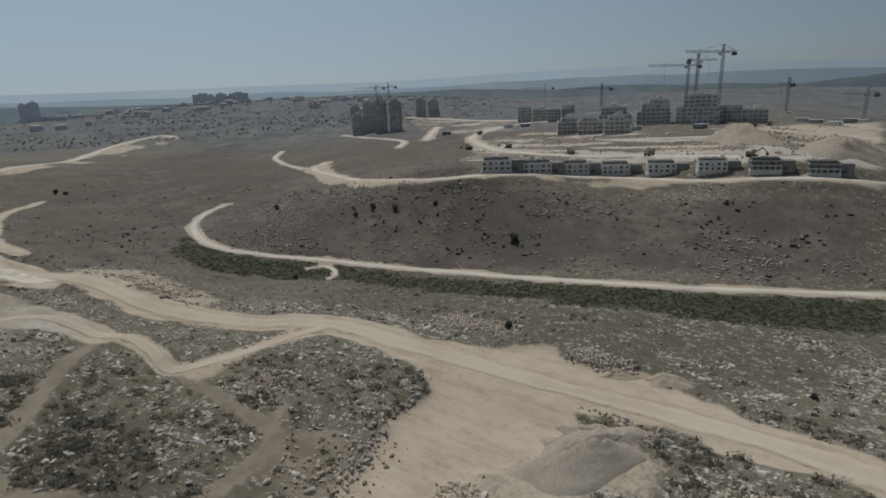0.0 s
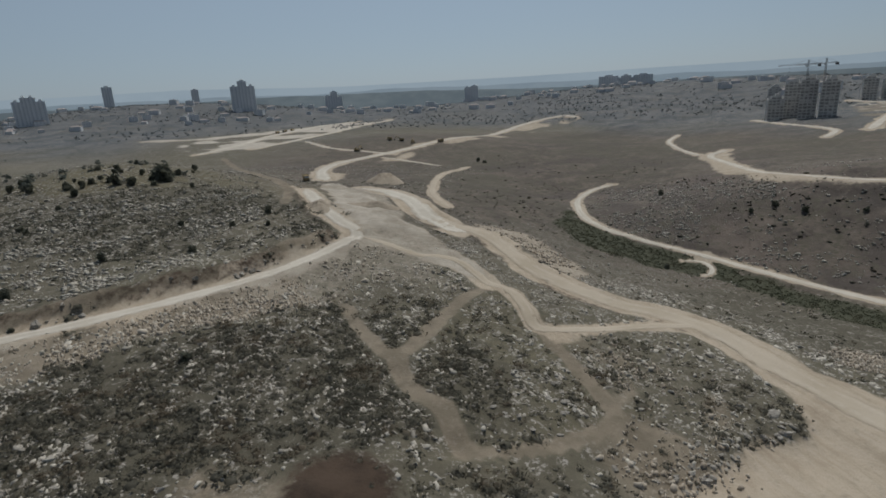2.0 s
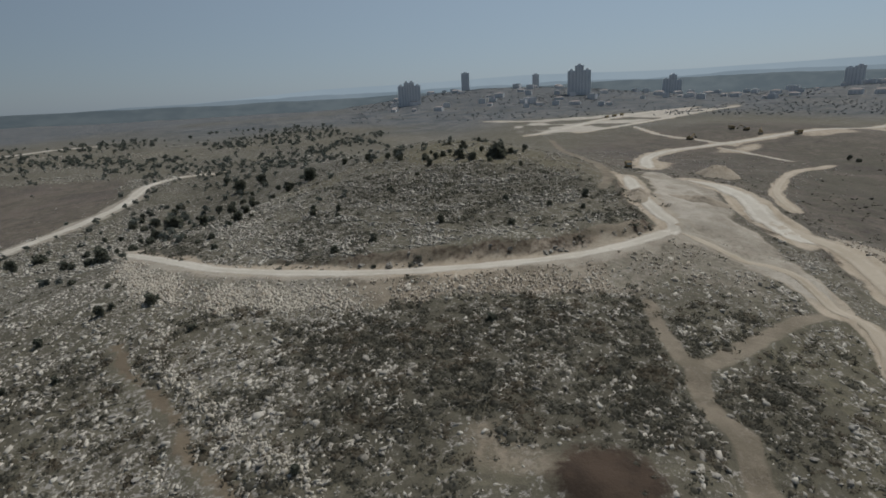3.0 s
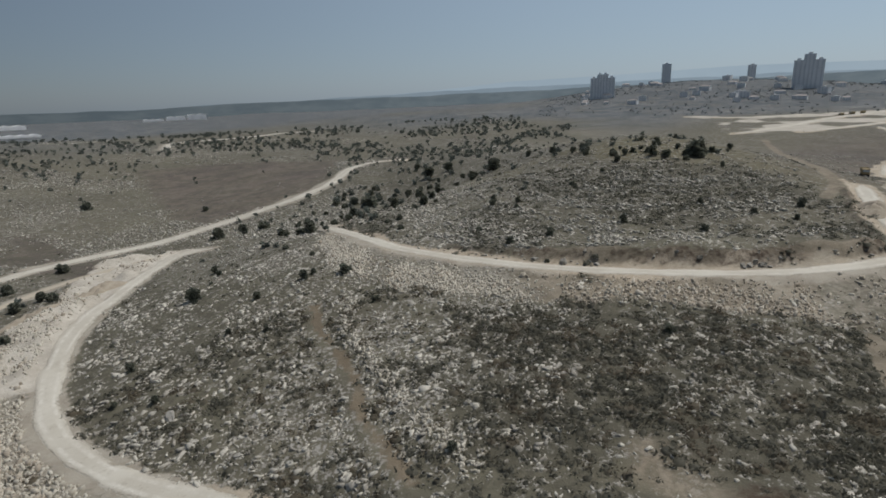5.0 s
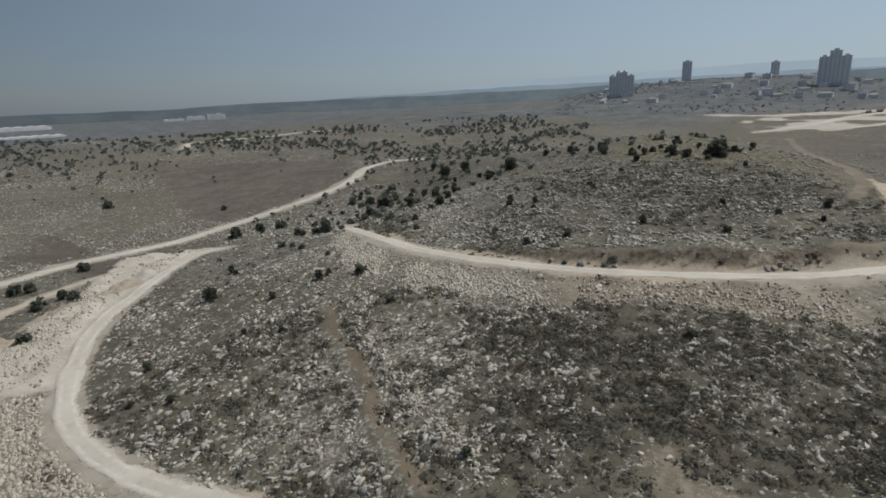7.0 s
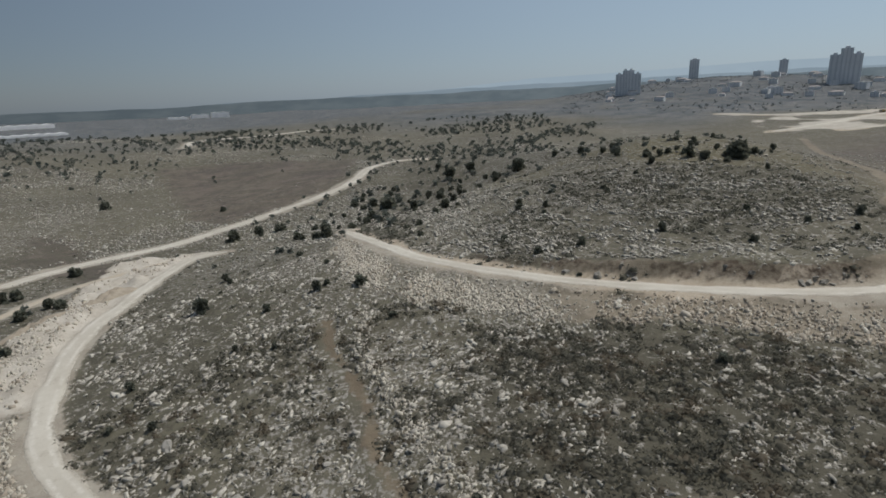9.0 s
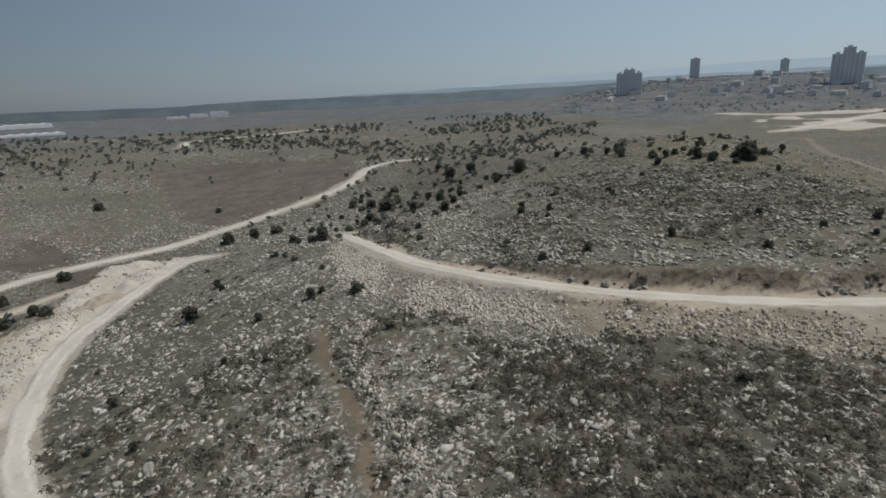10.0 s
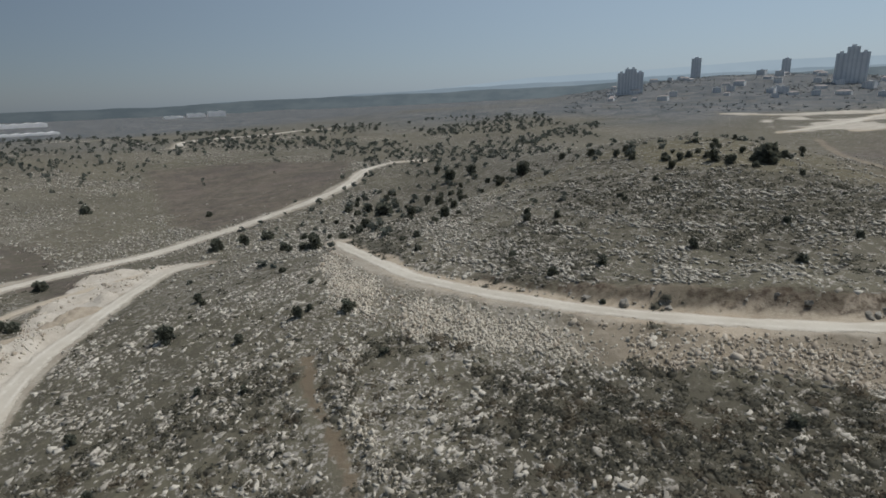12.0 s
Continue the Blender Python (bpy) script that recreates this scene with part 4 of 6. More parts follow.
# long bright ledges that run along the contours of the hill
x, y = sow(14000, lambda x, y: a_("hill", x, y) * (1 - 0.75 * a_("turf", x, y)) * (0.1 + 0.75 * step(0.5 * fbm(x, y, 8, 4, 105) + 0.5 * fbm(x * 0.25, look_up(gz, x, y) * 9, 6, 3, 106), 0.5, 0.6)) * step(look_up(road_gap, x, y), 5, 8), (-40, 150, 115, 265))
x, y, turn = ledges(x, y, 7)
scatter("hill_ledges", shapes, faces, x, y, rng.lognormal(-0.72, 0.4, len(x)).clip(0.25, 1.2), -0.02, M_LEDGE, "long pale limestone ledges along the hill's contours", "rocks", turn)
x, y = sow(60000, lambda x, y: 0.5 * step(fbm(x, y, 40, 4, 66), 0.45, 0.62) * (1 - a_("meadow", x, y)) * (np.hypot(x, y) > 400), (-560, 110, 300, 760))
scatter("far_outcrops", shapes, faces, x, y, rng.lognormal(-0.3, 0.4, len(x)).clip(0.4, 2.2), 0.1, M_STONE, "pale limestone outcrops on the far plain", "rocks")


x, y = sow(38000, lambda x, y: (0.06 + 0.9 * step(fbm(x, y, 48, 4, 75), 0.48, 0.56)) * (1 - a_("meadow", x, y)) * (1 - a_("meadow_c", x, y)) * (1 - a_("bendbank", x, y)), (-400, -40, 190, 480))
scatter("plain_outcrops", shapes, faces, x, y, rng.lognormal(-0.35, 0.4, len(x)).clip(0.3, 1.7), 0.1, M_STONE, "pale grey limestone outcrops on the plain beyond the road", "rocks")


x, y = sow(20000, lambda x, y: (0.04 + 0.8 * step(fbm(x, y, 30, 4, 76), 0.5, 0.6)) * a_("heath", x, y), (150, 420, -260, 120))
x, y, turn = ledges(x, y, 6)
scatter("heath_outcrops", shapes, faces, x, y, rng.lognormal(-0.6, 0.4, len(x)).clip(0.25, 1.2), 0.05, M_STONE, "pale limestone outcrops on the slope across the valley", "rocks", turn)


def under_road(x, y):
    """1 from some metres below the hill road on, 0 at its edge."""
    d = np.full(len(x), 25.0)
    at, dist, best = near_road(x, y, next(r[5] for r in ROADS if r[0] == "hill_road"))
    d[at] = dist
    return step(d + (fbm(x, y, 10, 3, 110) - 0.5) * 6, 7, 11)


def rubble_chance(x, y):
    c = a_("spoil", x, y) * (0.5 + 0.5 * step(x, 15, 35)) + a_("rubble", x, y) * 0.8 + a_("bank", x, y) * 0.18 + a_("strip", x, y) * 0.5 + a_("bendbank", x, y) * 0.12 + 0.1 * a_("slope", x, y) * step(fbm(x, y, 18, 3, 71), 0.5, 0.7)
    c = c + 0.45 * a_("brown_spur", x, y) * step(fbm(x, y, 10, 3, 108), 0.45, 0.6)
    return c * step(fbm(x, y, 8, 3, 63), 0.3, 0.6) * (1 - 0.9 * a_("fan", x, y)) * (0.35 + 0.3 * step(x, 15, 30) + 0.65 * under_road(x, y))


x, y = sow(300000, rubble_chance, (-150, 190, -100, 240))
shapes, faces = stone_shapes(10, 0.8, 6)
scatter("limestone_rubble", shapes, faces, x, y, rng.lognormal(-1.15, 0.42, len(x)).clip(0.15, 0.9), -0.1, M_RUBBLE, "pale broken limestone rubble tipped below the roads", "rubble")


def cream_material():
    g = Net("fresh cream limestone")
    c = g.mix(g.island(), (0.41, 0.378, 0.315), (0.6, 0.562, 0.488))
    return g.done(c, g.noise(0.3, 3, 0.7), 0.05, 0.5)


M_CREAM = cream_material()
x, y = sow(60000, lambda x, y: (0.85 * a_("rubble", x, y) + 0.3 * a_("bendbank", x, y) * (0.15 + 0.85 * step(y, 165, 125))) * step(fbm(x, y, 9, 3, 74), 0.3, 0.45), (-150, -30, 55, 175))
scatter("bend_rubble", shapes, faces, x, y, rng.lognormal(-1.15, 0.4, len(x)).clip(0.15, 0.75), -0.1, M_CREAM, "pale grey broken stones tipped beside the bend", "rubble")
x, y = sow(150000, lambda x, y: a_("spoil", x, y) * (1 - 0.9 * a_("fan", x, y)) * (0.12 + 0.88 * under_road(x, y)) * (step(fbm(x, y, 13, 3, 64), 0.3, 0.45) * step(x, 26, 8) * 0.9 + 0.06), (-50, 90, 85, 230))
scatter("tipped_stones", shapes, faces, x, y, rng.lognormal(-1.2, 0.35, len(x)).clip(0.14, 0.6), -0.15, M_CREAM, "pale tipped stones in a band under the hill road", "rubble")


# an old field wall, tumbled into a line of stones beside the footpath
wall_line = next(r[5] for r in ROADS if r[0] == "foot_track")
k = rng.integers(0, len(wall_line), 420)
x, y = wall_line[k, 0] + 6.5 + 2.0 * np.sin(wall_line[k, 1] / 9) + rng.normal(0, 0.9, 420), wall_line[k, 1] + rng.normal(0, 0.7, 420)
scatter("tumbled_field_wall", shapes, faces, x, y, rng.lognormal(-1.15, 0.35, len(x)).clip(0.2, 0.7), -0.1, M_CREAM, "pale stones of a tumbled field wall beside the footpath", "rubble")


x, y = sow(16000, lambda x, y: a_("site", x, y) * step(fbm(x, y, 26, 4, 111), 0.46, 0.62), (230, 470, -330, -40))
scatter("site_rubble", shapes, faces, x, y, rng.lognormal(-0.75, 0.45, len(x)).clip(0.25, 1.6), -0.1, M_RUBBLE, "broken stone and spoil strewn over the building site", "rubble")


def shrub_chance(x, y):
    patch = step(fbm(x, y, 11, 4, 67), 0.42, 0.62)
    c = 0.2 + 0.45 * patch + 0.45 * np.maximum(a_("scrub", x, y), a_("scrub_b", x, y)) * step(fbm(x, y, 7, 3, 68), 0.3, 0.6) - 0.05 * a_("pale", x, y) + 0.4 * a_("scrub_c", x, y) + 0.2 * a_("scrub_b", x, y)
    c = c * (1 - a_("meadow", x, y) * 0.8) * (1 - a_("turf", x, y) * 0.6) * (1 - a_("green", x, y)) * (1 - a_("flat", x, y) * 0.7) * (1 - a_("spoil", x, y) * 0.85) * (1 - a_("heath", x, y) * 0.8) * (1 - a_("meadow_b", x, y) * 0.8) * (1 - a_("spur", x, y) * 0.4) * (1 - a_("brown_spur", x, y) * 0.6)
    c = c * (1 - a_("hill", x, y)) + a_("hill", x, y) * (1 - 0.7 * a_("turf", x, y)) * (0.15 + 0.85 * step(fbm(x, y, 22, 4, 101), 0.42, 0.6))
    c = np.maximum(c, 0.85 * a_("spur_scrub", x, y))
    return c * (1 - np.clip(look_up(cover[:, 0], x, y) * 1.8, 0, 1)) * (0.3 + 0.7 * np.exp(-((np.hypot(x - 30, y - 60) / 240) ** 2)))


x, y = sow(10000, lambda x, y: a_("hill", x, y) * (1 - 0.85 * a_("turf", x, y)) * (0.1 + 0.9 * step(fbm(x, y, 22, 4, 101), 0.42, 0.56)), (-40, 150, 110, 265))
shapes, faces = tuft_shapes(10, 12, 23, 0.4, 0.15)
scatter("hill_scrub", shapes, faces, x, y, rng.lognormal(0.05, 0.4, len(x)).clip(0.4, 2.2), 0.1, leaf_material("grey-green cushions of scrub", (0.122, 0.12, 0.092), (0.17, 0.165, 0.132)), "grey-green scrub in patches over the hill", "shrubs")
x, y = sow(30000, lambda x, y: shrub_chance(x, y) * (1 - a_("hill", x, y)) * far_from_eye(x, y, 105, 300), (-200, 262, -200, 320))
scatter("hill_shrubs", shapes, faces, x, y, rng.lognormal(-0.3, 0.45, len(x)).clip(0.3, 1.6), 0.1, M_SHRUB_FAR, "low grey-green dwarf shrubs on the upper slopes", "shrubs")
x, y = sow(40000, lambda x, y: shrub_chance(x, y) * far_from_eye(x, y, 30, 115), (-115, 115, -105, 130))
shapes, faces = tuft_shapes(12, 34, 7, 0.42, 0.12)
scatter("dwarf_shrubs", shapes, faces, x, y, (rng.lognormal(-0.08, 0.42, len(x)) * (1 + 0.15 * np.maximum(a_("scrub", x, y), a_("scrub_b", x, y)))).clip(0.35, 2.3), 0.08, M_SHRUB, "low grey-brown dwarf shrubs between the rocks", "shrubs")

shapes, faces = slab_shapes(8, 19)
x, y = sow(60000, lambda x, y: (0.02 + 0.2 * step(fbm(x, y, 24, 4, 73), 0.48, 0.64)) * np.maximum(a_("heath", x, y), 0.5 * a_("meadow_b", x, y)), (150, 420, -260, 330))
scatter("heath_shrubs", shapes, faces, x, y, rng.lognormal(-0.35, 0.45, len(x)).clip(0.3, 1.6), 0.1, M_SHRUB_FAR, "low dark shrubs on the slope across the valley", "shrubs")

x, y = sow(34000, lambda x, y: a_("green", x, y) * 0.9, (120, 260, -160, 120))
shapes, faces = tuft_shapes(6, 12, 8, 0.42, 0.15)
scatter("reeds", shapes, faces, x, y, rng.uniform(0.6, 1.1, len(x)), 0.1, M_REED, "green reeds and weeds along the dry stream bed", "reeds")


# ---- trees and bushes ----
def crown_mesh(seed, clumps, leaves, wide, tall, low, leaf=0.06):
    r, v = np.random.default_rng(seed), []
    for _ in range(clumps):
        a, d, h = r.uniform(0, math.tau), math.sqrt(r.uniform(0, 1)) * 0.36 * wide, r.uniform(low, 0.82)
        c = np.array((math.cos(a) * d * math.sqrt(max(0.1, 1.15 - h)), math.sin(a) * d * math.sqrt(max(0.1, 1.15 - h)), h * tall))
        s = r.uniform(0.13, 0.21) * wide
        for _ in range(leaves):
            o = r.normal(0, 1, 3)
            o *= s * r.uniform(0.55, 1.0) / np.linalg.norm(o)
            p, e, f = c + o, r.normal(0, leaf * wide, 3), r.normal(0, leaf * wide, 3)
            v += [p - e, p + f, p + e, p - f]
    v = np.array(v)
    v[:, 2] = np.maximum(v[:, 2], 0.02)
    return v, np.arange(len(v)).reshape(-1, 4)


def make_plant(name, seed, label, category, group, clumps, leaves, tall, low):
    """A bush or tree one metre wide, to be copied larger."""
    top = thing(name, label, category, group)
    bm = bmesh.new()
    r = random.Random(seed)
    for k in range(4):
        a = r.uniform(0, math.tau)
        foot = Vector((r.uniform(-0.03, 0.03), r.uniform(-0.03, 0.03), -0.05))
        mid = foot + Vector((math.cos(a) * 0.06, math.sin(a) * 0.06, tall * 0.3))
        tip = foot + Vector((math.cos(a) * 0.25, math.sin(a) * 0.25, tall * 0.7))
        for p, s, t in ((foot, mid, 0.045), (mid, tip, 0.025)):
            beam(bm, p, s, t)
    part("trunk", bm, M_BARK, top)
    v, f = crown_mesh(seed, clumps, leaves, 1.0, tall, low)
    mesh_object("crown", v, f, M_BUSH, top)
    return top


PLANTS = [make_plant("bush", 11, "dark evergreen bush on the stony slope", "bush", "bushes on the hillsides", 20, 30, 0.8, 0.15),
          make_plant("bush", 12, "dark evergreen bush on the stony slope", "bush", "bushes on the hillsides", 16, 30, 0.65, 0.12),
          make_plant("bush", 13, "dark evergreen bush on the stony slope", "bush", "bushes on the hillsides", 18, 30, 1.0, 0.15)]
TREE = make_plant("tree", 14, "broad dark evergreen tree on the hilltop", "tree", "", 50, 60, 0.7, 0.15)


def set_plant(ob, x, y, wide, first):
    m = pose(x, y, float(ground_z(x, y)[0]) - 0.05 * wide, 0, 0, (x * 37 + y * 91) % 360) @ Matrix.Scale(wide, 4)
    if first:
        ob.matrix_basis = m
        return ob
    c = copy_thing(ob, Matrix.Identity(4))
    c.matrix_basis = m
    return c


# x, y and width of each bush that stands out, by where it stands
BUSHES_NEAR = [
    (104.3, 207, 8.4), (2, 67.5, 1.9), (43.8, 90.5, 2.5), (-54.4, 95.3, 1.8),
    (89.4, -76.8, 1.7), (-12.9, 119, 2.1), (-37.6, 114.5, 1.6), (-66.3, 109.4, 2.6), (29.5, 128.9, 1.4),
    (132, -24.1, 2.5), (-44.5, 132, 2.5), (-22.3, 137.6, 4), (-33.4, 137.8, 2.8), (-64.4, 140.7, 5.1),
    (-109.7, 130.7, 4.1), (-66.9, 163.6, 2.7), (29.8, 176.4, 1.9), (-47.2, 174.4, 2.3), (31.6, 183, 2.4),
    (23.1, 184.3, 2.8), (109.3, 151.9, 2), (109.8, 152.4, 2.8), (-9.9, 188.5, 2.8), (-14.1, 188.5, 2),
    (24.1, 190.1, 2.8), (-123.4, 154.5, 4.3), (-118.3, 163.7, 4.2), (-121.8, 163.6, 3.5), (204.5, 46.5, 2.3),
    (204.6, 46.8, 1.8), (-46.5, 209.2, 6),
]
BUSHES_FAR = [
    (215.1, -42, 4.7), (98, 201.3, 2.8), (92.9, 206.5, 3.3), (-145.4, 174.3, 5.4), (92.8, 207.6, 2.9),
    (89.1, 210.5, 4.3), (-143.2, 178.2, 4.9), (76.6, 218.5, 3.4), (80.6, 217.1, 2.9), (89, 215.2, 2.9),
    (-61.4, 224.8, 5), (76.6, 220.2, 2.9), (84.6, 218.9, 3), (89.4, 222.7, 2.5), (102.5, 218.3, 2.5),
    (113.8, 212.8, 3.5), (248.2, -11.3, 2.6), (66.1, 241.1, 3.1), (251.8, 7.3, 3.2), (218.4, -133.8, 2.7),
    (71.5, 247, 2.7), (255.8, 26.4, 2.7), (-146.9, 212.7, 6.1), (128.2, 225.6, 2.7), (258.9, 18.3, 3.3),
    (61.6, 261.2, 2.8), (-87.7, 254.8, 5.2), (-99.5, 252.9, 7), (-80.2, 263.1, 5.9), (34.6, 273.3, 7),
    (36.2, 281.4, 7.8), (-30.5, 284.1, 9.7),
]
BUSHES_LAST = [
    (290.5, 71.7, 3.2), (-40.1, 300.8, 5.8), (-51.7, 307.9, 5.3), (2.3, 326.2, 7.6), (14.5, 329.9, 7),
    (-134.5, 330, 4.5), (-5.1, 361, 4.6), (-217.6, 350.2, 7), (365.7, 223.8, 3.6), (365.3, 229.7, 3.6),
]
set_plant(TREE, *BUSHES_NEAR[0], True)
used = set()
for k, (x, y, wide) in enumerate(BUSHES_NEAR[1:] + BUSHES_FAR + BUSHES_LAST):
    ob = PLANTS[k % 3]
    set_plant(ob, x, y, wide, k % 3 not in used)
    used.add(k % 3)

# more bushes on the flank of the hill, towards the gully, and along its crest
for patch, count, lo, hi in (((-62, 8, 205, 330), 42, 2.0, 4.6), ((5, 70, 258, 300), 14, 2.0, 4.5), ((66, 134, 208, 246), 16, 1.4, 3.0), ((-20, 110, 135, 205), 16, 1.4, 2.8), ((-80, -30, 95, 160), 6, 1.2, 2.4)):
    x, y = sow(count, lambda x, y: np.ones(len(x)), patch)
    for px, py in zip(x, y):
        if look_up(road_gap, px, py) > 3:
            set_plant(PLANTS[int(rng.integers(0, 3))], px, py, rng.uniform(lo, hi), False)

# thickets too dense to count
def thicket_chance(x, y):
    c = 0.5 * np.exp(-(((x + 20) / 70) ** 2 + ((y - 340) / 90) ** 2)) + 0.7 * np.exp(-(((x - 20) / 60) ** 2 + ((y - 480) / 60) ** 2))
    c += 0.6 * step(fbm(x, y, 70, 3, 81), 0.48, 0.62) * (y > 430) * (x < 150) + 0.06 * (y > 330) * (x < 100) + 0.25 * np.exp(-(((x - 90) / 40) ** 2 + ((y - 250) / 30) ** 2)) + 0.10 * np.exp(-(((x + 60) / 50) ** 2 + ((y - 200) / 40) ** 2))
    # the wooded gully behind the hill
    for (ax, ay), (bx, by) in zip(GULLY, GULLY[1:]):
        t = np.clip(((x - ax) * (bx - ax) + (y - ay) * (by - ay)) / ((bx - ax) ** 2 + (by - ay) ** 2), 0, 1)
        c = np.maximum(c, 0.95 * step(np.hypot(x - ax - t * (bx - ax), y - ay - t * (by - ay)) + 16 * fbm(x, y, 20, 3, 85), 30, 16))
    return c * (1 - a_("meadow", x, y) * 0.95)


GULLY = [(-30, 345), (-12, 366), (14, 385), (42, 462), (97, 563), (176, 672)]
x, y = sow(9500, thicket_chance, (-600, 320, 150, 900))
v, f = crown_mesh(21, 6, 7, 2.0, 1.5, 0.12, 0.1)
v2, _ = crown_mesh(22, 6, 7, 2.0, 1.3, 0.12, 0.1)
scatter("bush_thickets", [v, v2], f, x, y, rng.lognormal(0.45, 0.38, len(x)).clip(0.6, 3.2) * (1 + 0.35 * step(y, 450, 620)), 0.05, M_BUSH_FAR, "scattered dark evergreen bushes on the far slopes", "bushes")


def town_tree_chance(x, y):
    d, a = np.hypot(x, y), np.degrees(np.arctan2(x, y))
    return (d > 820) * (d < 1600) * (a > 12) * step(a, 108, 84) * (0.15 + 0.85 * step(fbm(x, y, 130, 3, 83), 0.45, 0.6))


x, y = sow(26000, town_tree_chance, (-1000, 1600, -200, 1600))
shapes, faces = tuft_shapes(6, 6, 31, 0.6, 0.25)
# crowns coloured pale blue-grey, with the haze painted in
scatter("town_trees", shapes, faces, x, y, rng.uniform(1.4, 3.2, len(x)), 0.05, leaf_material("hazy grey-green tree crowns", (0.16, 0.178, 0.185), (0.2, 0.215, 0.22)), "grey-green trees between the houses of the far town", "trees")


# ---- heaps ----
M_SAND = plain_material("loose grey-tan sand", (0.33, 0.285, 0.225), (0.41, 0.36, 0.29), 1.2, 0.95, 0.0, 0.08)
M_GRAVEL = plain_material("crushed grey limestone", (0.32, 0.285, 0.235), (0.4, 0.36, 0.3), 0.5, 0.95, 0.0, 0.12)


def make_heap(name, label, material, x, y, long, wide, high, turn, seed):
    """A tipped heap: a ridged cone with slumped sides."""
    r = np.random.default_rng(seed)
    rings, spokes = 9, 30
    v, c, s = [], math.cos(radians(turn)), math.sin(radians(turn))
    for i in range(rings + 1):
        k = i / rings
        for j in range(spokes):
            a = j * math.tau / spokes
            f = 1 + 0.22 * math.sin(2 * a + seed) + 0.12 * math.sin(5 * a + 2 * seed) + r.normal(0, 0.02)
            u, w = k * f * long * math.cos(a), k * f * wide * math.sin(a)
            px, py = x + u * c - w * s, y + u * s + w * c
            h = high * max(0.0, 1 - k) ** 1.15 * (1.0 + 0.22 * math.sin(2.2 * u + seed) + 0.15 * math.sin(3.7 * w + 2 * seed))
            h = min(h, high * 0.8 + 0.16 * math.sin(1.7 * u + seed)) * (1 + 0.1 * math.sin(9 * a + seed) * k) + r.normal(0, 0.04) * (1 - k)
            v.append((px, py, float(ground_z(px, py)[0]) + h - (0.35 if i == rings else 0.0)))
    f = [[i * spokes + j, i * spokes + (j + 1) % spokes, (i + 1) * spokes + (j + 1) % spokes, (i + 1) * spokes + j] for i in range(rings) for j in range(spokes)]
    tagged(mesh_object(name, v, f, material, smooth=True), label, "heap", "heaps round the yard")


for k, (x, y, long, wide, high, turn) in enumerate(((76.5, -27, 14.0, 6.8, 4.0, -78), (85.5, -29, 4.5, 2.0, 1.5, 50), (81.5, -33.5, 4.6, 2.4, 1.8, 30), (83.0, -25.0, 4.0, 1.8, 1.2, 80), (105, -43.5, 5.0, 2.0, 1.3, 95), (100, -53, 6.5, 2.4, 1.3, 50))):
    make_heap("sand_mound", "tipped heap of grey-tan sand at the edge of a dusty yard", M_GRAVEL if k == 0 else M_SAND, x, y, long, wide, high, turn, 100 + k)
for k, (x, y, long, wide, high, turn) in enumerate(((130, 150, 9, 5, 2.5, 40), (150, 140, 10, 5, 2.2, 130), (-113, 146, 9, 4, 2.4, 75), (-106, 170, 10, 4, 2.6, 85), (-118, 128, 8, 4, 2.2, 60), (227, 204, 16, 10, 6.0, 20), (306, -192, 32, 20, 11.0, -30), (268, -226, 36, 17, 9.0, -60))):
    make_heap("spoil_mound", "long pale spoil heap beside the dirt road", M_SAND, x, y, long, wide, high, turn, 120 + k)


def stone_pile_chance(x, y):
    c = np.zeros(len(x))
    for px, py, w in ((115, -39, 3.2), (111.5, -42, 3.0), (108, -46, 2.4), (136, -18, 4.0), (131, -21, 3.5), (140, -10, 5.0), (92.5, -33, 1.8), (89.5, -35.5, 1.6), (85, -37.5, 1.5), (80, -39.5, 1.6), (62, -45, 3.0), (58, -33, 3.0), (70, -4, 3.0)):
        c = np.maximum(c, np.exp(-((x - px) ** 2 + (y - py) ** 2) / (2 * w * w)))
    return step(c, 0.3, 0.6) * (0.4 + 0.6 * c) * step(look_up(road_gap, x, y), 1.0, 2.5)


x, y = sow(45000, stone_pile_chance, (50, 150, -60, 30))
shapes, faces = stone_shapes(10, 0.8, 16)
scatter("stone_piles", shapes, faces, x, y, rng.lognormal(-1.1, 0.4, len(x)).clip(0.15, 0.8), -0.2, M_RUBBLE, "piles of broken pale stone pushed to the yard's edge", "rubble")


def make_boulder(seed, flat):
    """One weathered block with bevelled, uneven faces, about two metres long."""
    r, bm = random.Random(seed), bmesh.new()
    bmesh.ops.create_icosphere(bm, subdivisions=2, radius=1.0)
    cuts = [(Vector((r.uniform(-1, 1), r.uniform(-1, 1), r.uniform(-0.4, 1))).normalized(), r.uniform(0.5, 0.8)) for _ in range(9)]
    for v in bm.verts:
        for n, d in cuts:
            over = v.co.dot(n) - d
            if over > 0:
                v.co -= n * over * 0.92
        v.co += Vector((r.gauss(0, 0.07), r.gauss(0, 0.07), r.gauss(0, 0.06)))
        v.co.x, v.co.y, v.co.z = v.co.x * 1.05, v.co.y * 0.72, v.co.z * flat
    me = bpy.data.meshes.new("boulder")
    bm.to_mesh(me)
    bm.free()
    me.materials.append(M_BOULDER)
    return me


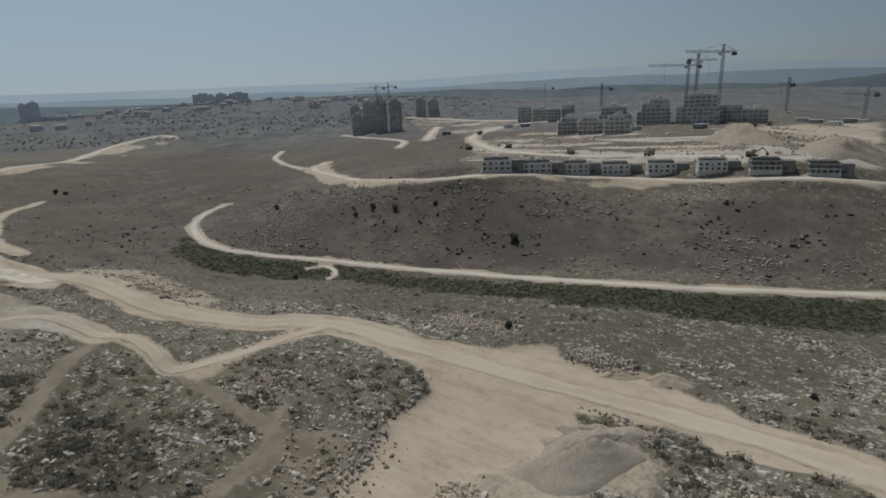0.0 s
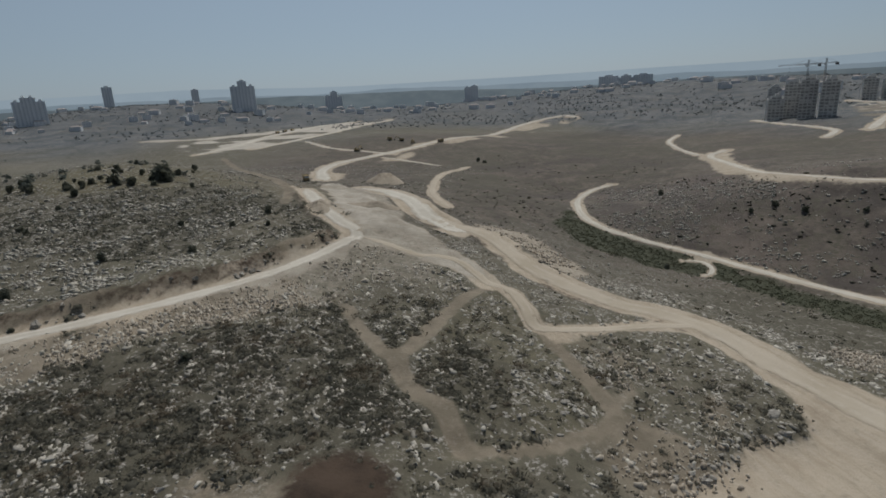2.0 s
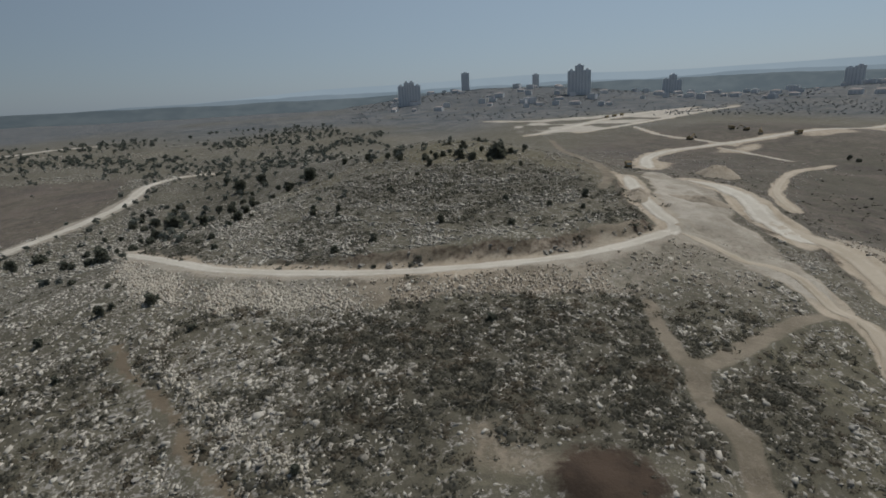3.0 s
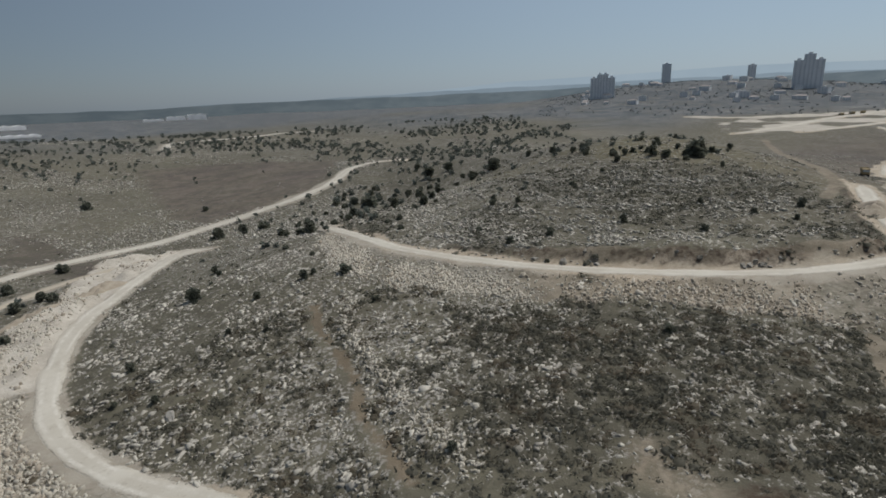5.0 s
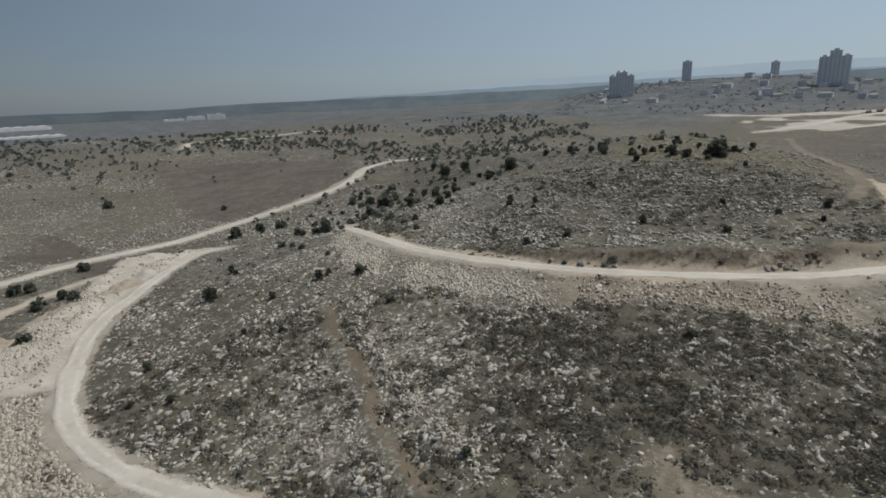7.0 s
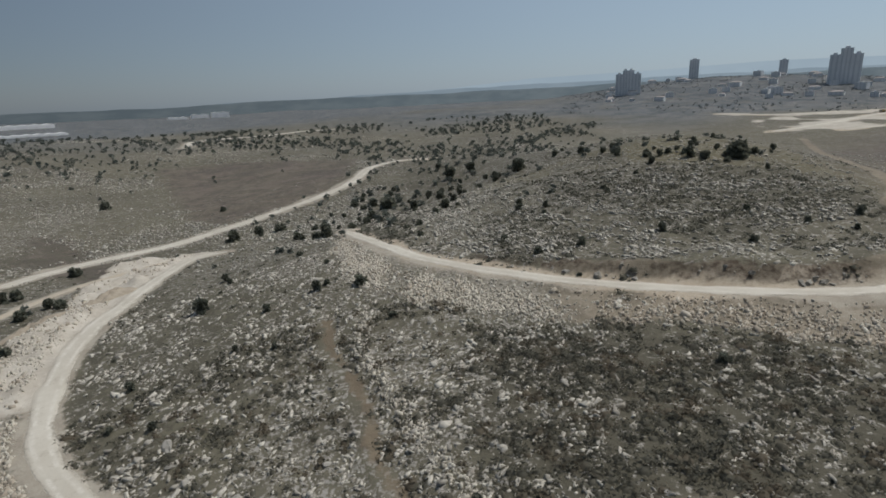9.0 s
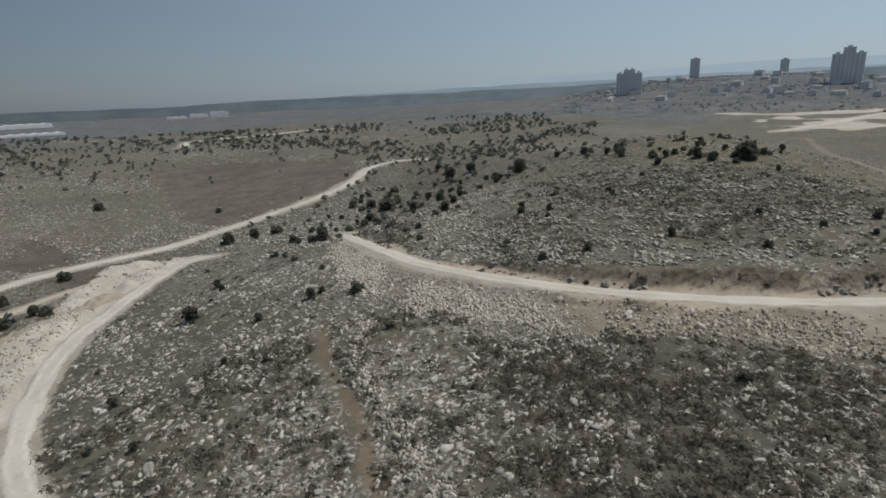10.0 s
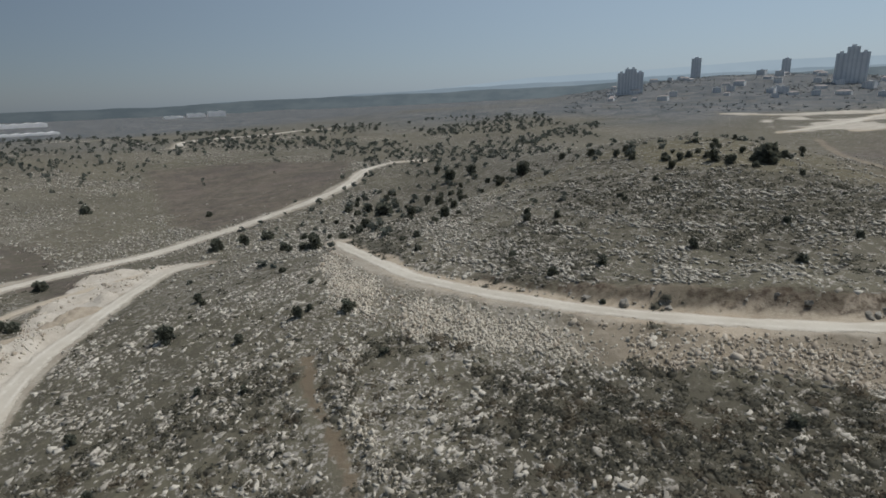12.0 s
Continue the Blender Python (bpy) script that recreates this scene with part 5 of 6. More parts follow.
def boulder_material():
    g = Net("pale grey limestone block with dark weathering")
    r, broad, fine = g.chance(), g.noise(0.8, 4, 0.65), g.noise(0.18, 4, 0.7)
    c = g.mix(r, (0.25, 0.235, 0.205), (0.42, 0.4, 0.36))
    c = g.mix(g.math("MULTIPLY", g.ramp(broad, 0.5, 0.68), 0.6), c, (0.19, 0.178, 0.155))
    c = g.mix(g.math("MULTIPLY", g.ramp(fine, 0.55, 0.72), 0.4), c, (0.15, 0.14, 0.125))
    return g.done(c, g.math("ADD", broad, g.math("MULTIPLY", fine, 0.5)), 0.12, 0.6)


M_BOULDER = boulder_material()
BLOCKS = [make_boulder(200 + k, f) for k, f in enumerate((0.35, 0.45, 0.6, 0.3, 0.5, 0.75))]


def set_boulder(x, y, size, label, group):
    ob = tagged(new("boulder", BLOCKS[int(rng.integers(0, 6))]), label, "boulder", group)
    ob.matrix_basis = pose(x, y, float(ground_z(x, y)[0]) + 0.05 * size, rng.normal(0, 8), rng.normal(0, 8), rng.uniform(0, 360)) @ Matrix.Scale(size, 4)


x, y = sow(900, lambda x, y: 0.6 * rock_chance(x, y) * far_from_eye(x, y, 45, 120), (-75, 120, -60, 135))
for px, py in zip(x[:110], y[:110]):
    set_boulder(px, py, rng.lognormal(-0.35, 0.25), "large weathered grey limestone block half sunk in the slope", "blocks on the stony slope")
# slabs on the spur between the tracks
for px, py in zip(rng.normal(76, 9, 40), rng.normal(37, 7, 40)):
    if look_up(road_gap, px, py) > 1.2:
        set_boulder(px, py, rng.lognormal(-0.3, 0.3), "large flat grey limestone slab between the earth tracks", "slabs on the spur")
# broken blocks along the edge above the yard
for k in range(70):
    t = rng.random()
    px, py = 66 + 36 * t + rng.normal(0, 1.6), 15.5 - 14 * t + rng.normal(0, 1.4)
    if look_up(A["yard"], px, py) > 0.35:
        continue
    set_boulder(px, py, rng.lognormal(-0.35, 0.35), "rough grey-brown block at the broken edge of the yard", "blocks along the yard's edge")
for k in range(26):
    t = rng.random()
    px, py = 93 - 18 * t + rng.normal(0, 1.4), -32.5 - 11 * t + rng.normal(0, 1.4)
    if look_up(road_gap, px, py) > 0.8:
        set_boulder(px, py, rng.lognormal(-0.45, 0.35), "rough limestone block in the rubble beside the heap", "blocks beside the heap")

# blocks fallen from the cut above the hill road
road_line = next(r[5] for r in ROADS if r[0] == "hill_road")
for k in range(46):
    i = int(rng.integers(30, len(road_line) - 45))
    px, py = road_line[i]
    dx, dy = road_line[i + 1] - road_line[i]
    n = math.hypot(dx, dy)
    off = 3.9 + abs(rng.normal(0, 1.3))
    up = 1 if land(px - dy / n * 6, py + dx / n * 6) > land(px + dy / n * 6, py - dx / n * 6) else -1
    set_boulder(px - up * dy / n * off, py + up * dx / n * off, rng.lognormal(-0.55, 0.45), "rough limestone block under the cut beside the dirt road", "blocks under the road cut")



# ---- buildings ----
# near-black colour in place of shade in rooms, attic and garage
M_SHADE = plain_material("shade-dark rooms, attics and roof clutter", (0.1, 0.098, 0.095), (0.15, 0.147, 0.142), 2.0)
M_BLOCKWORK = plain_material("grey raw blockwork", (0.2, 0.195, 0.185), (0.27, 0.265, 0.25), 1.2)


def facade(bm, m, w, h, cols, rows, wide=0.5, high=0.5, sill=0.28, deep=0.4):
    """A wall with a grid of openings that go in by deep. Local x along it, z up, y inwards."""
    cw, rh = w / cols, h / rows
    r = random.Random(cols * 31 + rows * 7 + int(w * 10))

    def quad(*p):
        bm.faces.new([bm.verts.new(m @ Vector(q)) for q in p])

    for i in range(cols):
        for j in range(rows):
            x0, x1, z0, z1 = i * cw, (i + 1) * cw, j * rh, (j + 1) * rh
            # no two openings alike: some walled up to a slit, some wide open
            open_wide, open_high = (min(0.9, wide * r.uniform(0.75, 1.2)), high * r.uniform(0.8, 1.15)) if r.random() > 0.14 else (0.2, 0.3)
            a, b = x0 + cw * (1 - open_wide) / 2, x1 - cw * (1 - open_wide) / 2
            c, d = z0 + rh * sill, z0 + rh * min(0.93, sill + open_high)
            quad((x0, 0, z0), (x1, 0, z0), (x1, 0, c), (x0, 0, c))
            quad((x0, 0, d), (x1, 0, d), (x1, 0, z1), (x0, 0, z1))
            quad((x0, 0, c), (a, 0, c), (a, 0, d), (x0, 0, d))
            quad((b, 0, c), (x1, 0, c), (x1, 0, d), (b, 0, d))
            quad((a, 0, c), (b, 0, c), (b, deep, c), (a, deep, c))
            quad((a, 0, d), (b, 0, d), (b, deep, d), (a, deep, d))
            quad((a, 0, c), (a, deep, c), (a, deep, d), (a, 0, d))
            quad((b, 0, c), (b, deep, c), (b, deep, d), (b, 0, d))


def block(top, x, y, z, w, d, floors, storey, cols, side_cols, material, slab_out=0.35, wide=0.74, high=0.62, sill=0.16, rooms=None):
    """One block of rooms: four walls with openings, a core painted dark as unlit rooms, floor slabs and a parapet."""
    h = floors * storey
    for m, length, n in ((pose(x, y, z), w, cols), (pose(x + w, y, z, 0, 0, 90), d, side_cols), (pose(x + w, y + d, z, 0, 0, 180), w, cols), (pose(x, y + d, z, 0, 0, -90), d, side_cols)):
        bm = bmesh.new()
        facade(bm, m, length, h, n, floors, wide, high, sill)
        part("wall", bm, material, top)
    # a closed box whose dark colour stands for the shade indoors
    part("room_core", boxes((x + 0.41, y + 0.41, z + 0.05, x + w - 0.41, y + d - 0.41, z + h - 0.05)), rooms or M_DARK, top, "solid core coloured dark for unlit rooms")
    for k in range(floors + 1):
        part("floor_slab", boxes((x - slab_out, y - slab_out, z + k * storey - 0.14, x + w + slab_out, y + d + slab_out, z + k * storey + 0.14)), M_CONCRETE, top)
    e = 0.2
    part("parapet", boxes((x, y, z + h + 0.14, x + w, y + e, z + h + 0.9), (x, y + d - e, z + h + 0.14, x + w, y + d, z + h + 0.9), (x, y + e, z + h + 0.14, x + e, y + d - e, z + h + 0.9), (x + w - e, y + e, z + h + 0.14, x + w, y + d - e, z + h + 0.9)), material, top)


def make_house(seed, walls, label):
    """A terraced house of raw block and pale stone, not yet finished; its front looks to -y."""
    r = random.Random(seed)
    top = thing("terrace_house", label, "house", "row of houses along the rim")
    w = 16.5
    part("footing", boxes((-w / 2 - 0.6, -6.2, -5.0, w / 2 + 0.6, 6.4, 0.0)), M_CONCRETE, top)
    block(top, -w / 2, -5.5, 0.0, w, 11, 2, 2.75, 5, 3, walls, 0.1, 0.5, 0.52, 0.26, M_SHADE)
    shift = r.uniform(-1.2, 1.2)
    # the attic's shadow is put into its dark colour
    part("attic", boxes((-w / 2 + 1.2, -3.0, 5.7, w / 2 - 1.2, 4.8, 7.1)), M_SHADE, top, "unfinished attic storey with shade painted dark")
    part("attic_roof", boxes((-w / 2 + 0.8, -3.6, 7.1, w / 2 - 0.8, 5.2, 7.3)), M_SHADE, top)
    part("stair_head", boxes((-1.6 + shift, 0.5, 7.3, 2.2 + shift, 4.2, 8.1)), M_CONCRETE, top)
    for k in range(6):
        x = -w / 2 + 0.5 + k * (w - 1) / 5
        part("column", boxes((x - 0.18, -7.2, -4.0, x + 0.18, -6.84, 2.6)), M_CONCRETE, top)
    part("porch_slab", boxes((-w / 2, -7.4, 2.6, w / 2, -5.7, 2.85)), M_CONCRETE, top)
    part("garage", boxes((w / 2 + 0.7, -4.0, -5.0, w / 2 + 7.4, 5.0, 5.6)), M_BLOCKWORK, top, "dark grey raw blockwork side wing")
    # no real hole: a dark slab painted as the opening's shade
    part("garage_opening_shade", boxes((w / 2 + 1.4, -4.05, -0.2, w / 2 + 3.9, -3.6, 1.9)), M_SHADE, top)
    for k in range(3):
        x = -4 + k * 3.2 + r.uniform(-0.5, 0.5)
        part("roof_tank", boxes((x, -4.9, 5.65, x + 1.4, -3.7, 6.4 + r.uniform(0, 0.6))), M_SHADE, top)
    return top


def stand(ob, x, y, turn, down=0.0):
    ob.matrix_basis = pose(x, y, float(ground_z(x, y)[0]) - down, 0, 0, turn)
    return ob


HOUSES = [(269, -43, -98), (269.5, -64, -96), (271, -84, -98), (267.5, -104.4, -102), (258, -124.2, -106), (245, -143, -110), (234, -162, -113), (225, -183, -115)]
PALE_HOUSE = "unfinished pale stone house with empty window openings"
first_houses = [make_house(1, M_PLASTER, PALE_HOUSE), make_house(2, M_PLASTER, PALE_HOUSE), make_house(3, M_BLOCKWORK, "dark grey blockwork shell of an unfinished house")]
HOUSE_KIND = (0, 1, 0, 1, 0, 1, 2, 2)
for k, (x, y, turn) in enumerate(HOUSES):
    ob = first_houses[HOUSE_KIND[k]]
    ob = ob if HOUSE_KIND.index(HOUSE_KIND[k]) == k else copy_thing(ob, Matrix.Identity(4))
    stand(ob, x + 6, y - 1.5, turn, 0.7)
    ob.matrix_basis = ob.matrix_basis @ Matrix.Scale((0.88, 0.86, 0.84, 0.82, 0.8, 0.77, 0.74, 0.72)[k], 4)


def make_apartments(label, blocks):
    top = thing("apartment_block", label, "apartment block", "apartment blocks on the building site")
    for b in blocks:
        block(top, *b)
    w, d = blocks[0][3], blocks[0][4]
    part("footing", boxes((blocks[0][0] - 1, blocks[0][1] - 1, -6.0, blocks[0][0] + w + 1, blocks[0][1] + d + 1, -0.2)), M_CONCRETE, top)
    b = blocks[-1]
    r = random.Random(int(b[0] * 3 + b[3] * 11 + b[5]))
    roof = b[2] + b[5] * b[6]
    for k in range(7):
        x, y = b[0] + r.uniform(0.6, b[3] - 0.6), b[1] + r.uniform(0.6, b[4] - 0.6)
        part("roof_column", boxes((x - 0.2, y - 0.2, roof + 0.1, x + 0.2, y + 0.2, roof + r.uniform(1.4, 3.0))), M_CONCRETE, top)
    for x0, y0, z0, w0, d0, floors, storey in (q[:7] for q in blocks):
        for j in range(1, floors):
            for i in range(max(2, int(w0 / 6))):
                if r.random() < 0.6:
                    x = x0 + 1.0 + i * 6.0
                    part("balcony", boxes((x, y0 - 1.7, z0 + j * storey - 0.13, x + 3.4, y0 - 0.36, z0 + j * storey + 0.13), (x, y0 - 1.7, z0 + j * storey + 0.13, x + 3.4, y0 - 1.55, z0 + j * storey + 1.0)), M_CONCRETE, top)
    part("lift_head", boxes((b[0] + b[3] * 0.4, b[1] + 3, b[2] + b[5] * b[6], b[0] + b[3] * 0.4 + 5, b[1] + 8, b[2] + b[5] * b[6] + 3.2)), M_CONCRETE, top)
    return top


A5 = "grey concrete apartment block under construction with empty openings"
stand(make_apartments(A5, [(-15, -7, 0, 14, 14, 5, 2.9, 5, 4, M_CONCRETE), (0.5, -6, 0, 15, 13, 4, 2.9, 5, 4, M_CONCRETE)]), 580, -133, -103)
stand(make_apartments(A5, [(-13, -7, 0, 13, 14, 4, 2.9, 4, 4, M_CONCRETE), (1, -6, 0, 12, 13, 5, 2.9, 4, 4, M_CONCRETE)]), 546, -154, -105)
stand(make_apartments(A5, [(-13, -8, 0, 26, 15, 3, 3.0, 7, 4, M_CONCRETE), (-11, -5, 9.2, 20, 12, 2, 3.0, 6, 3, M_CONCRETE)]), 452, -173, -108)
stand(make_apartments("stepped grey concrete apartment block under construction", [(-13, -8, 0, 26, 15, 3, 3.0, 7, 4, M_CONCRETE), (-9, -6, 9.2, 21, 13, 2, 3.0, 6, 3, M_CONCRETE), (-4, -4, 15.4, 15, 10, 1, 3.0, 4, 3, M_CONCRETE)]), 446, -203, -112)
stand(make_apartments("tall grey concrete apartment block under construction", [(-16, -9, 0, 31, 16, 4, 3.0, 8, 4, M_CONCRETE), (-11, -7, 12.2, 24, 13, 3, 3.0, 6, 4, M_CONCRETE)]), 426, -230, -116)
stand(make_apartments(A5, [(-18, -8, 0, 17, 15, 4, 3.0, 5, 4, M_CONCRETE), (0, -7, 0, 17, 14, 3, 3.0, 5, 4, M_CONCRETE)]), 424, -266, -120)
for k, (x, y) in enumerate(((440, -131), (424, -143), (405, -157))):
    stand(make_apartments("low unfinished concrete block with open floors", [(-9, -6, 0, 18, 12, 3, 3.0, 5, 3, M_CONCRETE), (-6, -4, 9.2, 11, 9, 1, 2.9, 3, 2, M_CONCRETE)]), x, y, -105 - 2 * k)
for k, (x, y, floors) in enumerate(((724, 46, 11), (690, 30, 12), (677, 12, 11), (876, -24, 8), (884, -45, 7), (905, 80, 5), (700, 60, 7))):
    stand(make_apartments("dark unfinished tower block of raw concrete", [(-8, -7, 0, 15, 14, floors, 3.1, 4, 4, M_CONCRETE), (-5, -4.5, floors * 3.1 + 0.2, 9, 9, 1, 2.8, 2, 2, M_CONCRETE)]), x, y, -93 + 3 * k)


def make_tower(label, bays, storey, group="grey towers of the far town"):
    """A finished tower of several bays: x, width, depth, floors."""
    top = thing("residential_tower", label, "tower", group)
    for x, w, d, floors in bays:
        h = floors * storey
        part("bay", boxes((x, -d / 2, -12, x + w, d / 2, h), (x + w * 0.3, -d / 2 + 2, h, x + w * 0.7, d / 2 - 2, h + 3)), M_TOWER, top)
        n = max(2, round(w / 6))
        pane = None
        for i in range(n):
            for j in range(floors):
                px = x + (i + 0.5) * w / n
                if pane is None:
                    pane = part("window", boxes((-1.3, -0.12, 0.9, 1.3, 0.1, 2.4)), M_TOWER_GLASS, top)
                    ob = pane
                else:
                    ob = new("window", pane.data)
                    ob.parent = top
                ob.matrix_basis = pose(px, -d / 2 - 0.02, j * storey, 0, 0, 0)
        slab = None
        for j in range(1, floors):
            if slab is None:
                slab = ob = part("balcony", boxes((-1.6, -1.4, 0, 1.6, -0.05, 1.1)), M_TOWER, top)
            else:
                ob = new("balcony", slab.data)
                ob.parent = top
            ob.matrix_basis = pose(x + w / 2, -d / 2, j * storey)
    return top


stand(make_tower("broad grey residential tower with stepped top", [(-22, 14, 16, 15), (-8, 17, 20, 18), (9, 14, 16, 15)], 3.1), 668, 957, -35)
stand(make_tower("wide grey residential tower in haze", [(-22, 12, 14, 12), (-10, 9, 18, 14), (-1, 11, 16, 14), (10, 12, 14, 12)], 3.1), 343, 1057, -18)
stand(make_tower("slim grey residential tower in haze", [(-11, 22, 20, 16)], 3.2), 630, 1435, -24)
stand(make_tower("slim grey residential tower in haze", [(-10, 20, 18, 19)], 3.2), 894, 1504, -31)
stand(make_tower("grey tower block on the town ridge", [(-20, 14, 18, 12), (-6, 18, 20, 15), (12, 12, 16, 11)], 3.1), 1030, 1090, -43)
stand(make_tower("grey tower block on the town ridge", [(-18, 16, 18, 12), (-2, 20, 18, 13)], 3.1), 1263, 809, -57)
stand(make_tower("long grey terrace of apartments on the hilltop", [(-64, 48, 16, 8), (-16, 5, 12, 6), (-11, 25, 14, 8), (14, 5, 12, 6), (19, 46, 16, 8)], 3.1), 1429, 455, -72)


def make_town_house(seed):
    r = random.Random(seed)
    top = thing("town_house", "small pale town house far off in haze", "house", "houses of the far town")
    w, d, h = r.uniform(13, 26), r.uniform(10, 14), r.choice((6.4, 9.4, 12.4))
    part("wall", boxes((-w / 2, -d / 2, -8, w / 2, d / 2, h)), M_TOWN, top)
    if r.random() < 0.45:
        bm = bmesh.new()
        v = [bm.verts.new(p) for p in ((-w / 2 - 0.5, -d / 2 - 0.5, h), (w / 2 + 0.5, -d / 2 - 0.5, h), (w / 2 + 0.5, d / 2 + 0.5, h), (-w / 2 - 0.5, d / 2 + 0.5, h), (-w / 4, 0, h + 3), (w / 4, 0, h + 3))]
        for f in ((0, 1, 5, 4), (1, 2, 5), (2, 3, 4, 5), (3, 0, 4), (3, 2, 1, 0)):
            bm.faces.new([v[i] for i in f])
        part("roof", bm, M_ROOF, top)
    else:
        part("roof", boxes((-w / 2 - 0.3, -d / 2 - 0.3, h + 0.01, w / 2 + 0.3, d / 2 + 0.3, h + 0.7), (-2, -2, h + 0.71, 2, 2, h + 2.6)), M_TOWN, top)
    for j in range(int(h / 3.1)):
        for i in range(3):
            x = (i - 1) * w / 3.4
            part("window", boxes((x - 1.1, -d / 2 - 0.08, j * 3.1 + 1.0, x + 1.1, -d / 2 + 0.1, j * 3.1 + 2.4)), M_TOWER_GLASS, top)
    return top


town = [make_town_house(k) for k in range(6)]
town_rng = random.Random(9)
# districts of the town: yaw from, yaw to, distance from, distance to, houses
k = 0
for y0, y1, r0, r1, count in ((-16, -40, 980, 1400, 46), (-40, -62, 1050, 1450, 44), (-62, -80, 1150, 1500, 40), (-80, -92, 950, 1250, 16)):
    for _ in range(count):
        a, d = radians(town_rng.uniform(y0, y1)), town_rng.uniform(r0, r1)
        x, y = -math.sin(a) * d, math.cos(a) * d
        ob = town[k] if k < 6 else copy_thing(town[k % 6], Matrix.Identity(4))
        stand(ob, x, y, math.degrees(a) + town_rng.uniform(-30, 30))
        ob.matrix_basis = ob.matrix_basis @ Matrix.Scale(town_rng.uniform(0.5, 0.8), 4)
        k += 1


def make_shed(w, d, h, bays):
    """A long white shed with shallow gabled bays."""
    top = thing("white_shed", "long white sheet-clad shed on the far plain", "shed", "white sheds on the plain")
    part("wall", boxes((-w / 2, -d / 2, -6, w / 2, d / 2, h)), M_WHITE, top)
    for k in range(bays):
        x0, x1 = -w / 2 + k * w / bays, -w / 2 + (k + 1) * w / bays
        bm = bmesh.new()
        v = [bm.verts.new(p) for p in ((x0, -d / 2, h), (x1, -d / 2, h), (x1, d / 2, h), (x0, d / 2, h), ((x0 + x1) / 2, -d / 2, h + 2), ((x0 + x1) / 2, d / 2, h + 2))]
        for f in ((0, 1, 4), (2, 3, 5), (1, 2, 5, 4), (3, 0, 4, 5), (3, 2, 1, 0)):
            bm.faces.new([v[i] for i in f])
        part("roof", bm, M_WHITE, top)
        part("gate", boxes((x0 + (x1 - x0) * 0.3, -d / 2 - 0.1, 0, x1 - (x1 - x0) * 0.3, -d / 2 + 0.2, h * 0.6)), M_TOWN, top)
    return top


for x, y, w, d, h, bays, turn in ((-985, 2075, 66, 40, 10, 3, 30), (-915, 2105, 60, 40, 15, 2, 28), (-850, 2135, 62, 40, 20, 2, 26), (-1040, 1360, 150, 60, 9, 6, 40), (-775, 1050, 110, 40, 3, 6, 40)):
    stand(make_shed(w, d, h, bays), x, y, turn)


# ---- cranes ----
def lattice_bar(bm, a, b, wide, n, t):
    """A square lattice girder from a to b."""
    a, b = Vector(a), Vector(b)
    m = Matrix.Translation(a) @ (b - a).to_track_quat("Z", "Y").to_matrix().to_4x4()
    length, h = (b - a).length, wide / 2
    corner = [(-h, -h), (h, -h), (h, h), (-h, h)]
    for x, y in corner:
        beam(bm, m @ Vector((x, y, 0)), m @ Vector((x, y, length)), t)
    for k in range(n):
        z0, z1 = k * length / n, (k + 1) * length / n
        for i in range(4):
            p, q = corner[i], corner[(i + 1) % 4]
            if k % 2:
                p, q = q, p
            beam(bm, m @ Vector((*p, z0)), m @ Vector((*q, z1)), t * 0.7)


def make_crane(x, y, high, turn, jib=42.0, back=14.0, size=1.7):
    top = thing("tower_crane", "rust-coloured lattice tower crane over the building site", "crane", "tower cranes")
    bm = bmesh.new()
    lattice_bar(bm, (0, 0, -2), (0, 0, high), size, max(8, int(high / 3)), 0.26)
    part("mast", bm, M_STEEL, top)
    bm = bmesh.new()
    lattice_bar(bm, (1.2, 0, high + 1.2), (jib, 0, high + 1.6), 1.5, int(jib / 2.5), 0.2)
    part("jib", bm, M_STEEL, top)
    bm = bmesh.new()
    lattice_bar(bm, (-1.2, 0, high + 1.2), (-back, 0, high + 1.2), 1.5, int(back / 2.5), 0.26)
    part("counter_jib", bm, M_STEEL, top)
    bm = bmesh.new()
    lattice_bar(bm, (0, 0, high), (0, 0, high + 7), 1.3, 3, 0.3)
    part("tower_head", bm, M_STEEL, top)
    bm = bmesh.new()
    for p in ((jib * 0.7, 0, high + 2.2), (-back * 0.9, 0, high + 2.0)):
        beam(bm, (0, 0, high + 7), p, 0.18)
    part("tie_rods", bm, M_STEEL, top)
    part("counterweight", boxes((-back, -1.2, high - 1.8, -back + 3.6, 1.2, high + 1.0)), M_WEIGHT, top)
    part("cab", boxes((0.9, -2.6, high - 1.4, 3.0, -0.9, high + 0.9)), M_TOWN, top)
    bm = bmesh.new()
    beam(bm, (jib * 0.6, 0, high + 0.8), (jib * 0.6, 0, high * 0.6), 0.1)
    part("hoist_rope", bm, M_BLACK, top)
    part("foot", boxes((-3, -3, -3, 3, 3, 0.4)), M_CONCRETE, top)
    return stand(top, x, y, turn)


make_crane(506, -261, 42, 105, 44)
make_crane(494, -263, 46, -65, 26)
make_crane(460, -266, 52, 107, 40)
make_crane(489, -347, 24, 100, 12, 6)
make_crane(659, -235, 27, 100, 30)
make_crane(921, -233, 33, 80, 36)
make_crane(889, 44, 45, 88, 34)
make_crane(895, 25, 45, 75, 34)


# ---- machines at work ----
def wheel_on(parent, x, y, r, w):
    bm = bmesh.new()
    drum(bm, (x, y, r), (0, 1, 0), r, w)
    tyre = part("wheel", bm, M_BLACK, parent)
    bm = bmesh.new()
    drum(bm, (x, y, r), (0, 1, 0), r * 0.5, w + 0.06, 10)
    part("rim", bm, M_WEIGHT, tyre)


